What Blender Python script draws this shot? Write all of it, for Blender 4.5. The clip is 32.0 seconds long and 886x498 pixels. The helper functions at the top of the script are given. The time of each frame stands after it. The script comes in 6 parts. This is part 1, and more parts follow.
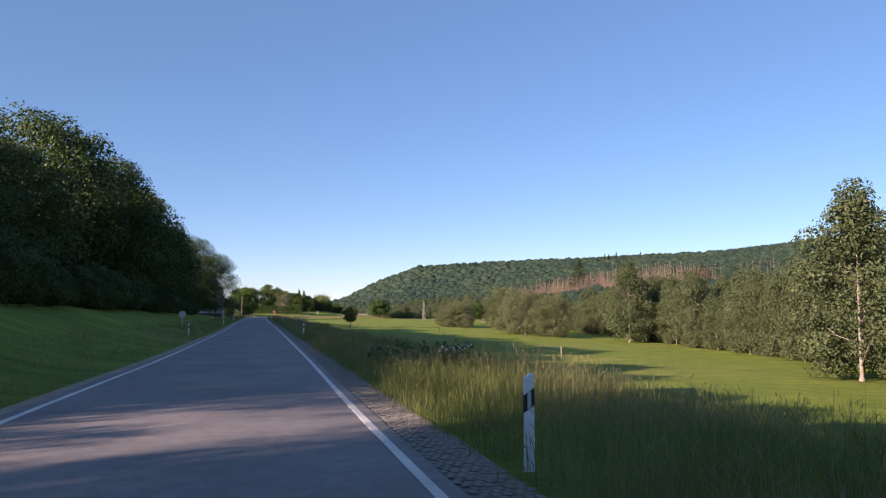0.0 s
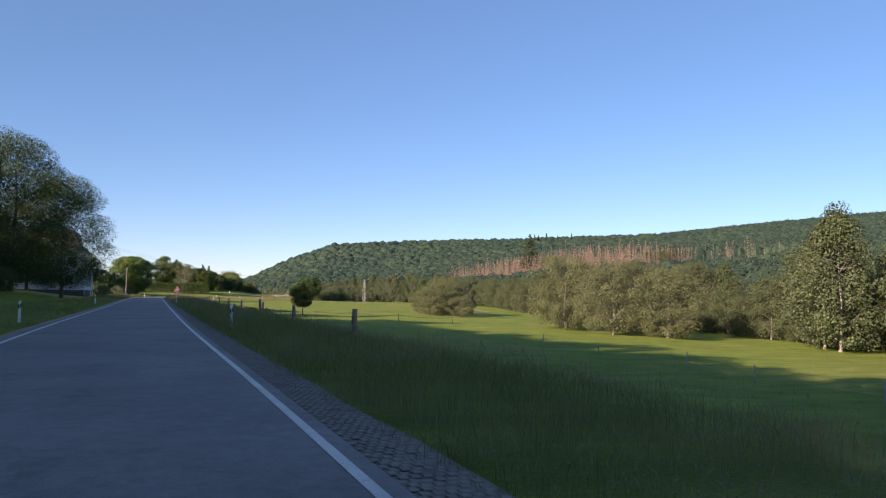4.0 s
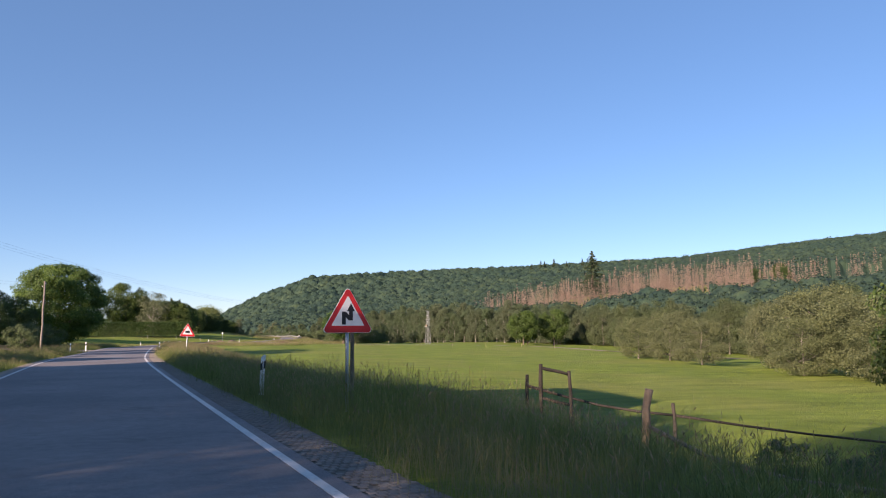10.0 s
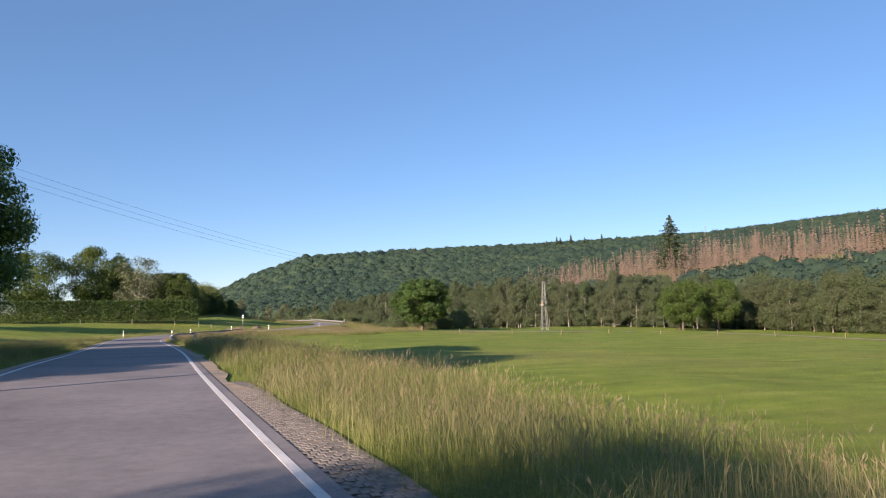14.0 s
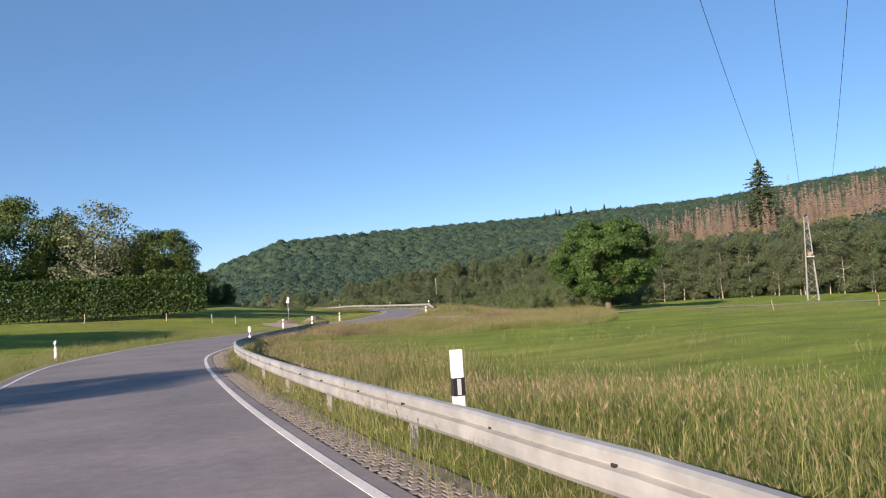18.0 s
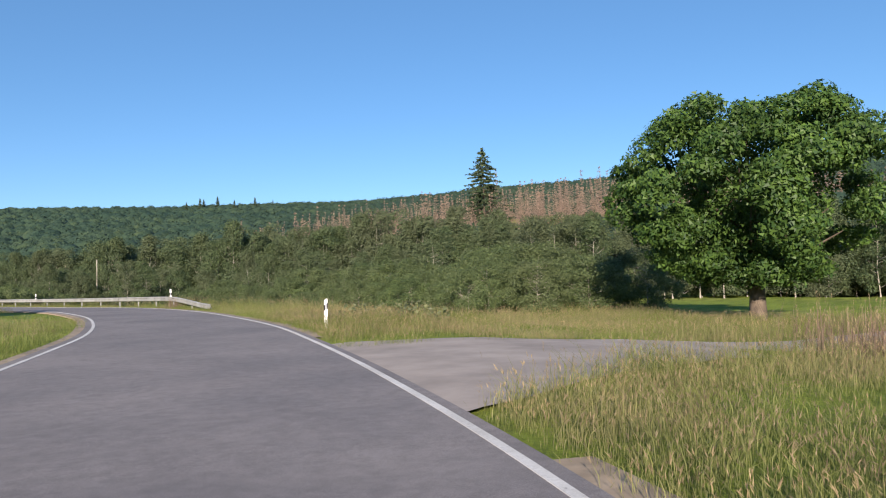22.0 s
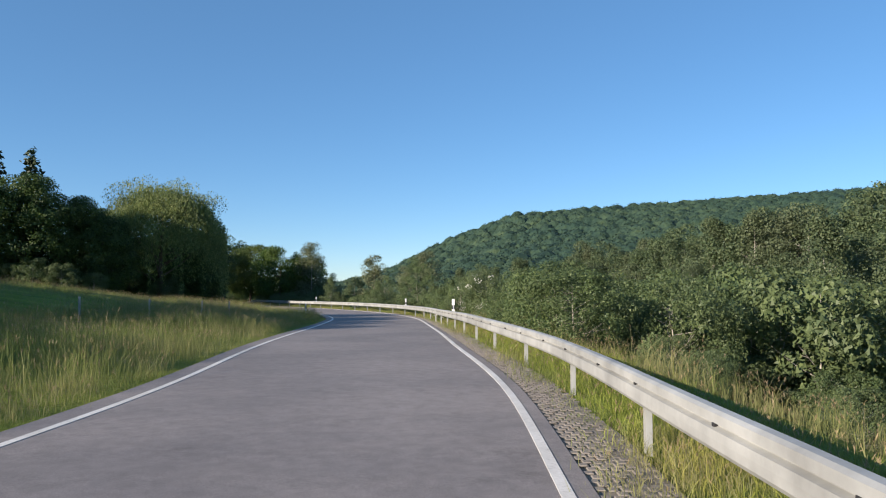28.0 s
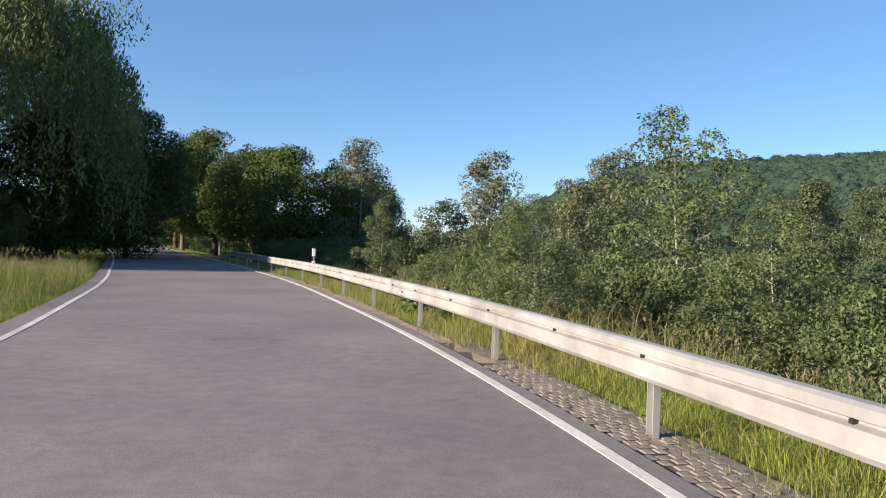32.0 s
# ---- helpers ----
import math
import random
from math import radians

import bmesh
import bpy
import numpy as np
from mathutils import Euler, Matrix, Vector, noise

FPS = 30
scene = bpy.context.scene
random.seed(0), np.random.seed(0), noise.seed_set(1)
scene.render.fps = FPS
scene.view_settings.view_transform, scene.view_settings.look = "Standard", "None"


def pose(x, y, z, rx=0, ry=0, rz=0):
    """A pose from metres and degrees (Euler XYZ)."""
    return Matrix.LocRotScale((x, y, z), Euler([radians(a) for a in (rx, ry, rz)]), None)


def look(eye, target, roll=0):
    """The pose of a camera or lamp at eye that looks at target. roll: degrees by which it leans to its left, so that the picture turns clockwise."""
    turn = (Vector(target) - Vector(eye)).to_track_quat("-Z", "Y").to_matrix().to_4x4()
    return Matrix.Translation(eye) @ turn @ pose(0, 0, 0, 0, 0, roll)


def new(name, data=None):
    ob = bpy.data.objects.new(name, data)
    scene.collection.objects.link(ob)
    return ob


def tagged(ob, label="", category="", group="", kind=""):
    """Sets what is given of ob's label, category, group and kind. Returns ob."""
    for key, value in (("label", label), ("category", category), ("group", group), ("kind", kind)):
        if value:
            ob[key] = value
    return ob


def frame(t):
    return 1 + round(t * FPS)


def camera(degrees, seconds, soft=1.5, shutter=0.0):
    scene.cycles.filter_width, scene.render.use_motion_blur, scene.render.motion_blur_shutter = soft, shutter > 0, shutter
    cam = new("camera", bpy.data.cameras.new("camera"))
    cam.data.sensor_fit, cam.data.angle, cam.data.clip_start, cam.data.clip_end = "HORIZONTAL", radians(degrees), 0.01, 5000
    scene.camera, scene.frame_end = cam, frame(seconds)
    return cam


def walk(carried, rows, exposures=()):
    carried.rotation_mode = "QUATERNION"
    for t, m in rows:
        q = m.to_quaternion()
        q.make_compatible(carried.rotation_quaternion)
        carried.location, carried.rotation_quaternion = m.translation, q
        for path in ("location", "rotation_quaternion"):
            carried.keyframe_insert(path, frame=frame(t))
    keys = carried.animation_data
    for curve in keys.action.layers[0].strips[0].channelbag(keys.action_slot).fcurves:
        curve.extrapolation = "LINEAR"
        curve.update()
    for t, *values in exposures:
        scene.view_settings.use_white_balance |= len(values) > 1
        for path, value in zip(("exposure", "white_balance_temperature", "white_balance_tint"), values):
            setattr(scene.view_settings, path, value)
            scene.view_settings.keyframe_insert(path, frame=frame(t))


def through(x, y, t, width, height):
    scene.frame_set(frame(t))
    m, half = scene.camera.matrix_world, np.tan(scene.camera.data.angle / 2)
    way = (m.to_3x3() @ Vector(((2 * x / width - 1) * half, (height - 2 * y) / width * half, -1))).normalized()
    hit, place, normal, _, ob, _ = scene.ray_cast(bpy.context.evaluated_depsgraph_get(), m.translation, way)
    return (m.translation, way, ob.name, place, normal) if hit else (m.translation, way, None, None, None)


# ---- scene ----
cam = camera(60.8, 32.0, 1.1)
PATH = [
    (0, (0.0, 0.0, 1.499), (0.472, 1.936, 1.67), 0.0),
    (0.5, (0.136, 10.51, 1.415), (0.668, 12.432, 1.568), -0.4),
    (1, (0.279, 20.871, 1.331), (0.904, 22.765, 1.48), -0.4),
    (1.5, (0.163, 30.738, 1.331), (0.937, 32.577, 1.474), 0.1),
    (2, (0.112, 40.345, 1.358), (0.909, 42.174, 1.495), 1.2),
    (2.5, (0.15, 51.253, 1.388), (0.923, 53.093, 1.518), 1.5),
    (3, (0.348, 61.637, 1.388), (1.041, 63.509, 1.511), 1.8),
    (3.5, (0.501, 71.863, 1.323), (1.206, 73.73, 1.451), 1.4),
    (5.5, (-0.018, 110.631, 1.514), (0.67, 112.505, 1.634), -1.3),
    (6, (0.074, 120.565, 1.56), (0.755, 122.442, 1.68), -1.6),
    (6.5, (0.097, 130.546, 1.61), (0.785, 132.421, 1.725), -1.7),
    (7, (-0.015, 140.08, 1.655), (0.69, 141.948, 1.763), -1.9),
    (7.5, (-0.14, 149.764, 1.64), (0.58, 151.627, 1.746), -1.8),
    (8, (0.02, 160.423, 1.585), (0.762, 162.274, 1.728), -1.2),
    (8.5, (-0.09, 171.839, 1.734), (0.669, 173.678, 1.939), -1.0),
    (9, (-0.105, 183.083, 1.821), (0.672, 184.913, 2.038), -0.5),
    (9.5, (0.009, 193.139, 1.787), (0.809, 194.959, 2.005), -0.6),
    (10, (-0.004, 202.461, 1.772), (0.811, 204.274, 1.993), -0.6),
    (10.5, (-0.067, 211.792, 1.82), (0.62, 213.657, 2.046), -0.3),
    (11, (-0.087, 221.221, 1.876), (0.441, 223.137, 2.102), 0.2),
    (11.5, (-0.086, 230.852, 1.915), (0.23, 232.815, 2.137), 0.7),
    (12, (0.104, 240.858, 1.941), (0.307, 242.835, 2.158), 0.4),
    (12.5, (0.604, 251.185, 1.946), (0.84, 253.159, 2.167), -0.6),
    (13, (1.264, 261.53, 1.888), (1.788, 263.448, 2.1), -2.3),
    (13.5, (1.936, 271.475, 1.759), (2.664, 273.328, 1.948), -1.6),
    (15.5, (4.85, 310.016, 1.903), (5.919, 311.698, 2.078), -1.2),
    (16, (5.449, 319.006, 1.76), (6.445, 320.731, 1.935), -0.9),
    (16.5, (6.046, 328.116, 1.598), (6.987, 329.873, 1.77), -1.1),
    (17, (6.512, 337.265, 1.434), (7.466, 339.015, 1.596), -1.8),
    (17.5, (7.07, 346.368, 1.346), (7.994, 348.135, 1.491), -3.0),
    (18, (7.614, 355.308, 1.264), (8.568, 357.061, 1.399), -3.6),
    (18.5, (8.336, 364.174, 1.175), (9.32, 365.91, 1.305), -3.7),
    (19, (9.351, 373.039, 1.086), (10.347, 374.768, 1.216), -4.1),
    (19.5, (10.744, 381.076, 1.054), (11.738, 382.808, 1.169), -5.6),
    (20, (12.539, 388.306, 1.08), (13.566, 390.018, 1.186), -7.1),
    (20.5, (15.309, 395.993, 1.085), (16.503, 397.594, 1.183), -6.9),
    (21, (19.037, 403.303, 1.07), (20.384, 404.78, 1.151), -5.8),
    (21.5, (23.516, 410.118, 0.979), (25.026, 411.425, 1.08), -3.8),
    (22, (28.948, 416.74, 1.004), (30.619, 417.836, 1.1), -2.0),
    (22.5, (34.197, 422.715, 1.094), (35.917, 423.724, 1.24), 0.7),
    (23, (38.968, 428.367, 1.205), (40.706, 429.34, 1.387), 2.4),
    (23.5, (43.638, 434.187, 1.375), (45.393, 435.13, 1.563), 3.2),
    (24, (48.058, 440.371, 1.537), (49.721, 441.467, 1.716), 1.3),
    (24.5, (52.154, 446.872, 1.655), (53.572, 448.275, 1.801), 1.4),
    (25, (55.697, 453.855, 1.747), (57.038, 455.332, 1.898), 1.8),
    (25.5, (59.153, 461.41, 1.784), (60.29, 463.049, 1.925), 2.5),
    (26, (61.905, 469.769, 1.754), (62.918, 471.488, 1.891), 2.6),
    (26.5, (63.97, 478.549, 1.782), (64.739, 480.39, 1.913), 2.6),
    (28.5, (68.91, 506.581, 1.998), (69.114, 508.569, 2.123), -0.8),
    (29, (69.644, 513.553, 2.059), (69.701, 515.55, 2.185), -1.1),
    (29.5, (70.509, 521.296, 2.112), (70.506, 523.295, 2.213), -2),
    (30, (71.262, 529.108, 2.053), (71.276, 531.108, 2.096), -1.9),
    (30.5, (71.962, 536.698, 1.962), (71.993, 538.698, 1.997), -1.2),
    (31, (72.426, 544.718, 1.902), (72.47, 546.717, 1.931), -0.7),
    (31.5, (72.19, 552.725, 1.919), (72.251, 554.724, 1.929), 0.2),
    (32, (71.507, 560.998, 1.959), (71.572, 562.997, 1.964), 1.9),
]
walk(cam, [(t, look(eye, target, roll)) for t, eye, target, roll in PATH],
     exposures=[(0, 1.06, 6650, 32), (13, 1.0, 6500, 28), (18, 0.95, 6350, 22), (22, 0.87, 6100, 17), (26.5, 0.84, 6000, 13), (29, 0.97, 6050, 15), (31, 1.08, 6350, 18), (32, 1.12, 6400, 20)])

# ---- light: low sun from behind on the left, clear sky ----
SUN_AZ, SUN_EL = radians(63.5), radians(16.5)          # shadows point 63 degrees from +y towards +x
SUN_DIR = Vector((-math.sin(SUN_AZ) * math.cos(SUN_EL), -math.cos(SUN_AZ) * math.cos(SUN_EL), math.sin(SUN_EL)))
world = bpy.data.worlds.new("sky")
scene.world = world
world.use_nodes = True
wn = world.node_tree
sky = wn.nodes.new("ShaderNodeTexSky")
sky.sky_type, sky.sun_disc = "NISHITA", False
sky.sun_elevation = SUN_EL
sky.sun_rotation = math.atan2(SUN_DIR.x, SUN_DIR.y)
sky.air_density, sky.dust_density, sky.ozone_density, sky.altitude = 0.8, 0.0, 2.2, 300
deep = wn.nodes.new("ShaderNodeHueSaturation")             # the clear sky's deeper, more cyan blue
deep.inputs["Hue"].default_value, deep.inputs["Saturation"].default_value = 0.495, 1.18
wn.links.new(sky.outputs[0], deep.inputs["Color"])
haze = wn.nodes.new("ShaderNodeMixRGB")                    # a little even haze over the whole sky
haze.inputs["Fac"].default_value, haze.inputs["Color2"].default_value = 0.28, (1.55, 2.8, 4.35, 1)
wn.links.new(deep.outputs[0], haze.inputs["Color1"])
wn.links.new(haze.outputs[0], wn.nodes["Background"].inputs[0])
wn.nodes["Background"].inputs[1].default_value = 0.084
sun = new("sun", bpy.data.lights.new("sun", "SUN"))
sun.data.energy, sun.data.angle, sun.data.color = 5.6, radians(0.55), (1.0, 0.855, 0.66)
sun.matrix_world = look(SUN_DIR * 100, (0, 0, 0))
R = np.random.RandomState(7)


# ---- helpers of this scene ----
def mesh_of(name, verts, faces, mats=(), face_mat=None, smooth=False):
    me = bpy.data.meshes.new(name)
    verts = np.asarray(verts, np.float32).reshape(-1, 3)
    if isinstance(faces, np.ndarray):
        k = faces.shape[1]
        me.vertices.add(len(verts))
        me.vertices.foreach_set("co", verts.ravel())
        me.loops.add(faces.size)
        me.loops.foreach_set("vertex_index", faces.astype(np.int32).ravel())
        me.polygons.add(len(faces))
        me.polygons.foreach_set("loop_start", np.arange(0, faces.size, k, dtype=np.int32))
        me.polygons.foreach_set("loop_total", np.full(len(faces), k, np.int32))
        me.update(calc_edges=True)
    else:
        me.from_pydata(verts.tolist(), [], faces)
    for m in mats:
        me.materials.append(m)
    if face_mat is not None:
        me.polygons.foreach_set("material_index", np.asarray(face_mat, np.int32))
    me.polygons.foreach_set("use_smooth", np.full(len(me.polygons), bool(smooth)))
    me.update()
    return me


def thing(name, at=(0, 0, 0), turn=0.0, label="", category="", group="", kind="", scale=1.0):
    ob = new(name)
    ob.matrix_basis = pose(*at, 0, 0, turn) @ Matrix.Scale(scale, 4)
    ob.empty_display_size = 0.1
    return tagged(ob, label, category, group, kind)


def child(name, me, parent, label=""):
    ob = new(name, me)
    ob.parent = parent
    return tagged(ob, label)


def part(name, bm, material, parent, label=""):
    me = bpy.data.meshes.new(name)
    bm.to_mesh(me)
    bm.free()
    me.materials.append(material)
    return child(name, me, parent, label)


def box_bm(sx, sy, sz, at=(0, 0, 0), bevel=0.0, bm=None, turn=None):
    own = bm is None
    bm = bm or bmesh.new()
    m = Matrix.Translation(at) @ (turn or Matrix()) @ Matrix.Diagonal((sx, sy, sz, 1))
    got = bmesh.ops.create_cube(bm, size=1, matrix=m)
    if bevel and own:
        bmesh.ops.bevel(bm, geom=bm.edges[:], offset=bevel, segments=2, affect="EDGES", profile=0.6)
    return bm


def tube(points, radii, sides=8, cap=True):
    """Verts and quads of a tube along points."""
    pts = [Vector(p) for p in points]
    vs, fs = [], []
    for i, p in enumerate(pts):
        d = (pts[min(i + 1, len(pts) - 1)] - pts[max(i - 1, 0)]).normalized()
        a = d.cross(Vector((0.31, 0.95, 0.02))).normalized() if abs(d.y) < 0.9 else d.cross(Vector((1, 0, 0))).normalized()
        b = d.cross(a)
        for k in range(sides):
            w = 2 * math.pi * k / sides
            vs.append(p + (a * math.cos(w) + b * math.sin(w)) * radii[i])
    for i in range(len(pts) - 1):
        for k in range(sides):
            n = (k + 1) % sides
            fs.append((i * sides + k, i * sides + n, (i + 1) * sides + n, (i + 1) * sides + k))
    if cap:
        fs.append(tuple(range(sides))[::-1])
        fs.append(tuple((len(pts) - 1) * sides + k for k in range(sides)))
    return vs, fs


def merge(pieces):
    vs, fs = [], []
    for v, f in pieces:
        o = len(vs)
        vs += [tuple(p) for p in v]
        fs += [tuple(i + o for i in q) for q in f]
    return vs, fs


def smooth01(x):
    x = np.clip(x, 0, 1)
    return x * x * (3 - 2 * x)


def spline(points, step):
    """Catmull-Rom through 2D points, resampled at an even step."""
    p = np.array(points, float)
    p = np.vstack([2 * p[0] - p[1], p, 2 * p[-1] - p[-2]])
    out = []
    for i in range(1, len(p) - 2):
        t = np.linspace(0, 1, 24, endpoint=False)[:, None]
        a, b, c, d = p[i - 1:i + 3]
        out.append(0.5 * (2 * b + (c - a) * t + (2 * a - 5 * b + 4 * c - d) * t ** 2 + (3 * b - a - 3 * c + d) * t ** 3))
    out = np.vstack(out + [p[-2:-1]])
    s = np.r_[0, np.cumsum(np.hypot(*np.diff(out, axis=0).T))]
    g = np.arange(0, s[-1], step)
    return np.stack([np.interp(g, s, out[:, 0]), np.interp(g, s, out[:, 1])], 1)


# ---- materials ----
def material(name, rough=0.8, metal=0.0, spec=0.3):
    m = bpy.data.materials.new(name)
    m.use_nodes = True
    b = m.node_tree.nodes["Principled BSDF"]
    b.inputs["Roughness"].default_value, b.inputs["Metallic"].default_value = rough, metal
    b.inputs["Specular IOR Level"].default_value = spec
    return m, m.node_tree, b


def noise_node(t, scale, detail=6, rough=0.6, coords="Object", stretch=None):
    c = t.nodes.new("ShaderNodeTexCoord")
    n = t.nodes.new("ShaderNodeTexNoise")
    n.inputs["Scale"].default_value, n.inputs["Detail"].default_value, n.inputs["Roughness"].default_value = scale, detail, rough
    if stretch:
        mp = t.nodes.new("ShaderNodeMapping")
        mp.inputs["Scale"].default_value = stretch
        t.links.new(c.outputs[coords], mp.inputs[0])
        t.links.new(mp.outputs[0], n.inputs["Vector"])
    else:
        t.links.new(c.outputs[coords], n.inputs["Vector"])
    return n.outputs["Fac"]


def ramp(t, fac, *stops):
    r = t.nodes.new("ShaderNodeValToRGB")
    while len(r.color_ramp.elements) < len(stops):
        r.color_ramp.elements.new(0.5)
    for e, (p, c) in zip(r.color_ramp.elements, stops):
        e.position, e.color = p, (*c, 1)
    t.links.new(fac, r.inputs[0])
    return r.outputs[0]


def mix(t, fac, a, b, how="MIX"):
    m = t.nodes.new("ShaderNodeMix")
    m.data_type, m.blend_type = "RGBA", how
    for slot, v in ((0, fac), (6, a), (7, b)):
        if hasattr(v, "links"):
            t.links.new(v, m.inputs[slot])
        else:
            m.inputs[slot].default_value = v if slot == 0 else (*v, 1)
    return m.outputs[2]


def bump(t, b, height, strength, distance):
    n = t.nodes.new("ShaderNodeBump")
    n.inputs["Strength"].default_value, n.inputs["Distance"].default_value = strength, distance
    t.links.new(height, n.inputs["Height"])
    t.links.new(n.outputs[0], b.inputs["Normal"])


def plain(name, colour, rough=0.6, metal=0.0, vary=0.15, scale=6.0, bumps=0.15, spec=0.4):
    m, t, b = material(name, rough, metal, spec)
    lo = tuple(c * (1 - vary) for c in colour)
    hi = tuple(min(1, c * (1 + vary)) for c in colour)
    t.links.new(ramp(t, noise_node(t, scale), (0.3, lo), (0.7, hi)), b.inputs["Base Color"])
    if bumps:
        bump(t, b, noise_node(t, scale * 8), bumps, 0.01)
    return m


def leaf_material(name, dark, light, other=None, through=0.35, rough=0.55):
    """Leaves: colour by leaf and by tree, some light through them."""
    m, t, b = material(name, rough, 0, 0.35)
    g = t.nodes.new("ShaderNodeNewGeometry")
    o = t.nodes.new("ShaderNodeObjectInfo")
    col = ramp(t, g.outputs["Random Per Island"], (0.0, dark), (0.55, tuple((a + c) / 2 for a, c in zip(dark, light))), (1.0, light))
    big = ramp(t, noise_node(t, 0.35, 3), (0.35, (0.75, 0.75, 0.7)), (0.65, (1.25, 1.2, 1.0)))
    col = mix(t, 1.0, col, big, "MULTIPLY")
    if other:
        f = t.nodes.new("ShaderNodeMath")
        f.operation = "MULTIPLY"
        f.inputs[1].default_value = 0.55
        t.links.new(o.outputs["Random"], f.inputs[0])
        col = mix(t, f.outputs[0], col, other)
    t.links.new(col, b.inputs["Base Color"])
    tr = t.nodes.new("ShaderNodeBsdfTranslucent")
    t.links.new(col, tr.inputs["Color"])
    mx = t.nodes.new("ShaderNodeMixShader")
    mx.inputs[0].default_value = through
    t.links.new(b.outputs[0], mx.inputs[1])
    t.links.new(tr.outputs[0], mx.inputs[2])
    t.links.new(mx.outputs[0], t.nodes["Material Output"].inputs["Surface"])
    return m


def hill_leaf_material():
    """The far wood: colour by crown and by stand of trees, hardly by leaf."""
    m, t, b = material("leaves_hill_wood", 0.7, 0, 0.2)
    g = t.nodes.new("ShaderNodeNewGeometry")
    col = ramp(t, g.outputs["Random Per Island"], (0.0, (0.026, 0.046, 0.030)), (1.0, (0.038, 0.064, 0.038)))
    crown = ramp(t, noise_node(t, 0.14, 4, 0.6), (0.36, (0.62, 0.70, 0.78)), (0.52, (0.95, 1.0, 1.0)), (0.68, (1.35, 1.22, 0.98)))
    stand = ramp(t, noise_node(t, 0.018, 4, 0.6), (0.40, (0.80, 0.86, 0.92)), (0.62, (1.12, 1.06, 1.0)))
    col = mix(t, 1.0, mix(t, 1.0, col, crown, "MULTIPLY"), stand, "MULTIPLY")
    t.links.new(col, b.inputs["Base Color"])
    return m


def asphalt_material():
    m, t, b = material("asphalt", 0.82, 0, 0.35)
    fine = noise_node(t, 90, 4, 0.7)
    patch = noise_node(t, 0.35, 5, 0.55)
    lanes = noise_node(t, 0.5, 3, 0.5, stretch=(1.0, 0.06, 1.0))
    col = ramp(t, fine, (0.32, (0.138, 0.125, 0.120)), (0.5, (0.205, 0.186, 0.180)), (0.72, (0.292, 0.267, 0.259)))
    col = mix(t, 1.0, col, ramp(t, patch, (0.35, (0.84, 0.84, 0.85)), (0.65, (1.12, 1.1, 1.08))), "MULTIPLY")
    col = mix(t, 1.0, col, ramp(t, lanes, (0.4, (0.97, 0.97, 0.97)), (0.6, (1.03, 1.03, 1.03))), "MULTIPLY")
    col = mix(t, 1.0, col, ramp(t, noise_node(t, 5.0, 6, 0.7), (0.34, (0.84, 0.84, 0.84)), (0.62, (1.07, 1.07, 1.07))), "MULTIPLY")
    stain = ramp(t, noise_node(t, 0.85, 7, 0.72), (0.60, (1, 1, 1)), (0.72, (0.72, 0.71, 0.70)))
    col = mix(t, 1.0, col, stain, "MULTIPLY")
    t.links.new(col, b.inputs["Base Color"])
    bump(t, b, fine, 0.35, 0.006)
    return m


def ground_material():
    """Meadow grass: mown bands, yellow patches, fine blades."""
    m, t, b = material("meadow_grass", 0.9, 0, 0.15)
    big = noise_node(t, 0.035, 5, 0.55)
    mid = noise_node(t, 0.35, 6, 0.65)
    streak = noise_node(t, 0.5, 5, 0.6, stretch=(0.25, 1.6, 1.0))
    fine = noise_node(t, 14, 6, 0.75)
    col = ramp(t, mid, (0.3, (0.15, 0.205, 0.030)), (0.52, (0.205, 0.262, 0.042)), (0.75, (0.27, 0.295, 0.066)))
    col = mix(t, ramp(t, big, (0.48, (0, 0, 0)), (0.68, (0.7, 0.7, 0.7))), col, (0.275, 0.262, 0.08))
    col = mix(t, 1.0, col, ramp(t, streak, (0.3, (0.72, 0.75, 0.7)), (0.7, (1.2, 1.2, 1.15))), "MULTIPLY")
    col = mix(t, 1.0, col, ramp(t, fine, (0.25, (0.45, 0.5, 0.4)), (0.7, (1.3, 1.28, 1.2))), "MULTIPLY")
    t.links.new(col, b.inputs["Base Color"])
    bump(t, b, fine, 0.9, 0.12)
    return m


ASPHALT = asphalt_material()
MEADOW = ground_material()
def worn_paint():
    """Road paint worn through to the asphalt in small patches."""
    m, t, b = material("road_paint", 0.65, 0, 0.3)
    col = ramp(t, noise_node(t, 22, 6, 0.75), (0.30, (0.24, 0.22, 0.205)), (0.40, (0.60, 0.58, 0.54)), (0.7, (0.74, 0.72, 0.68)))
    col = mix(t, 1.0, col, ramp(t, noise_node(t, 1.1, 4, 0.6), (0.3, (0.78, 0.77, 0.75)), (0.65, (1.0, 1.0, 1.0))), "MULTIPLY")
    t.links.new(col, b.inputs["Base Color"])
    return m


LINE = worn_paint()
PAVER = plain("grass_paver", (0.205, 0.178, 0.150), 0.9, 0, 0.22, 5.0, 0.3)
EARTH = plain("dark_earth", (0.165, 0.142, 0.11), 0.95, 0, 0.35, 3.0, 0.6)
SOIL = plain("sandy_soil", (0.30, 0.235, 0.165), 0.95, 0, 0.3, 2.0, 0.5)
ZINC = plain("galvanised_steel", (0.34, 0.342, 0.325), 0.55, 0.3, 0.3, 1.3, 0.05)
MASTSTEEL = plain("dull_mast_steel", (0.33, 0.34, 0.33), 0.6, 0.3, 0.15, 2.0, 0.05)
WHITE = plain("white_plastic", (0.80, 0.80, 0.78), 0.45, 0, 0.06, 9.0, 0.05)
BLACK = plain("black_plastic", (0.02, 0.02, 0.022), 0.5, 0, 0.2, 9.0, 0.05)
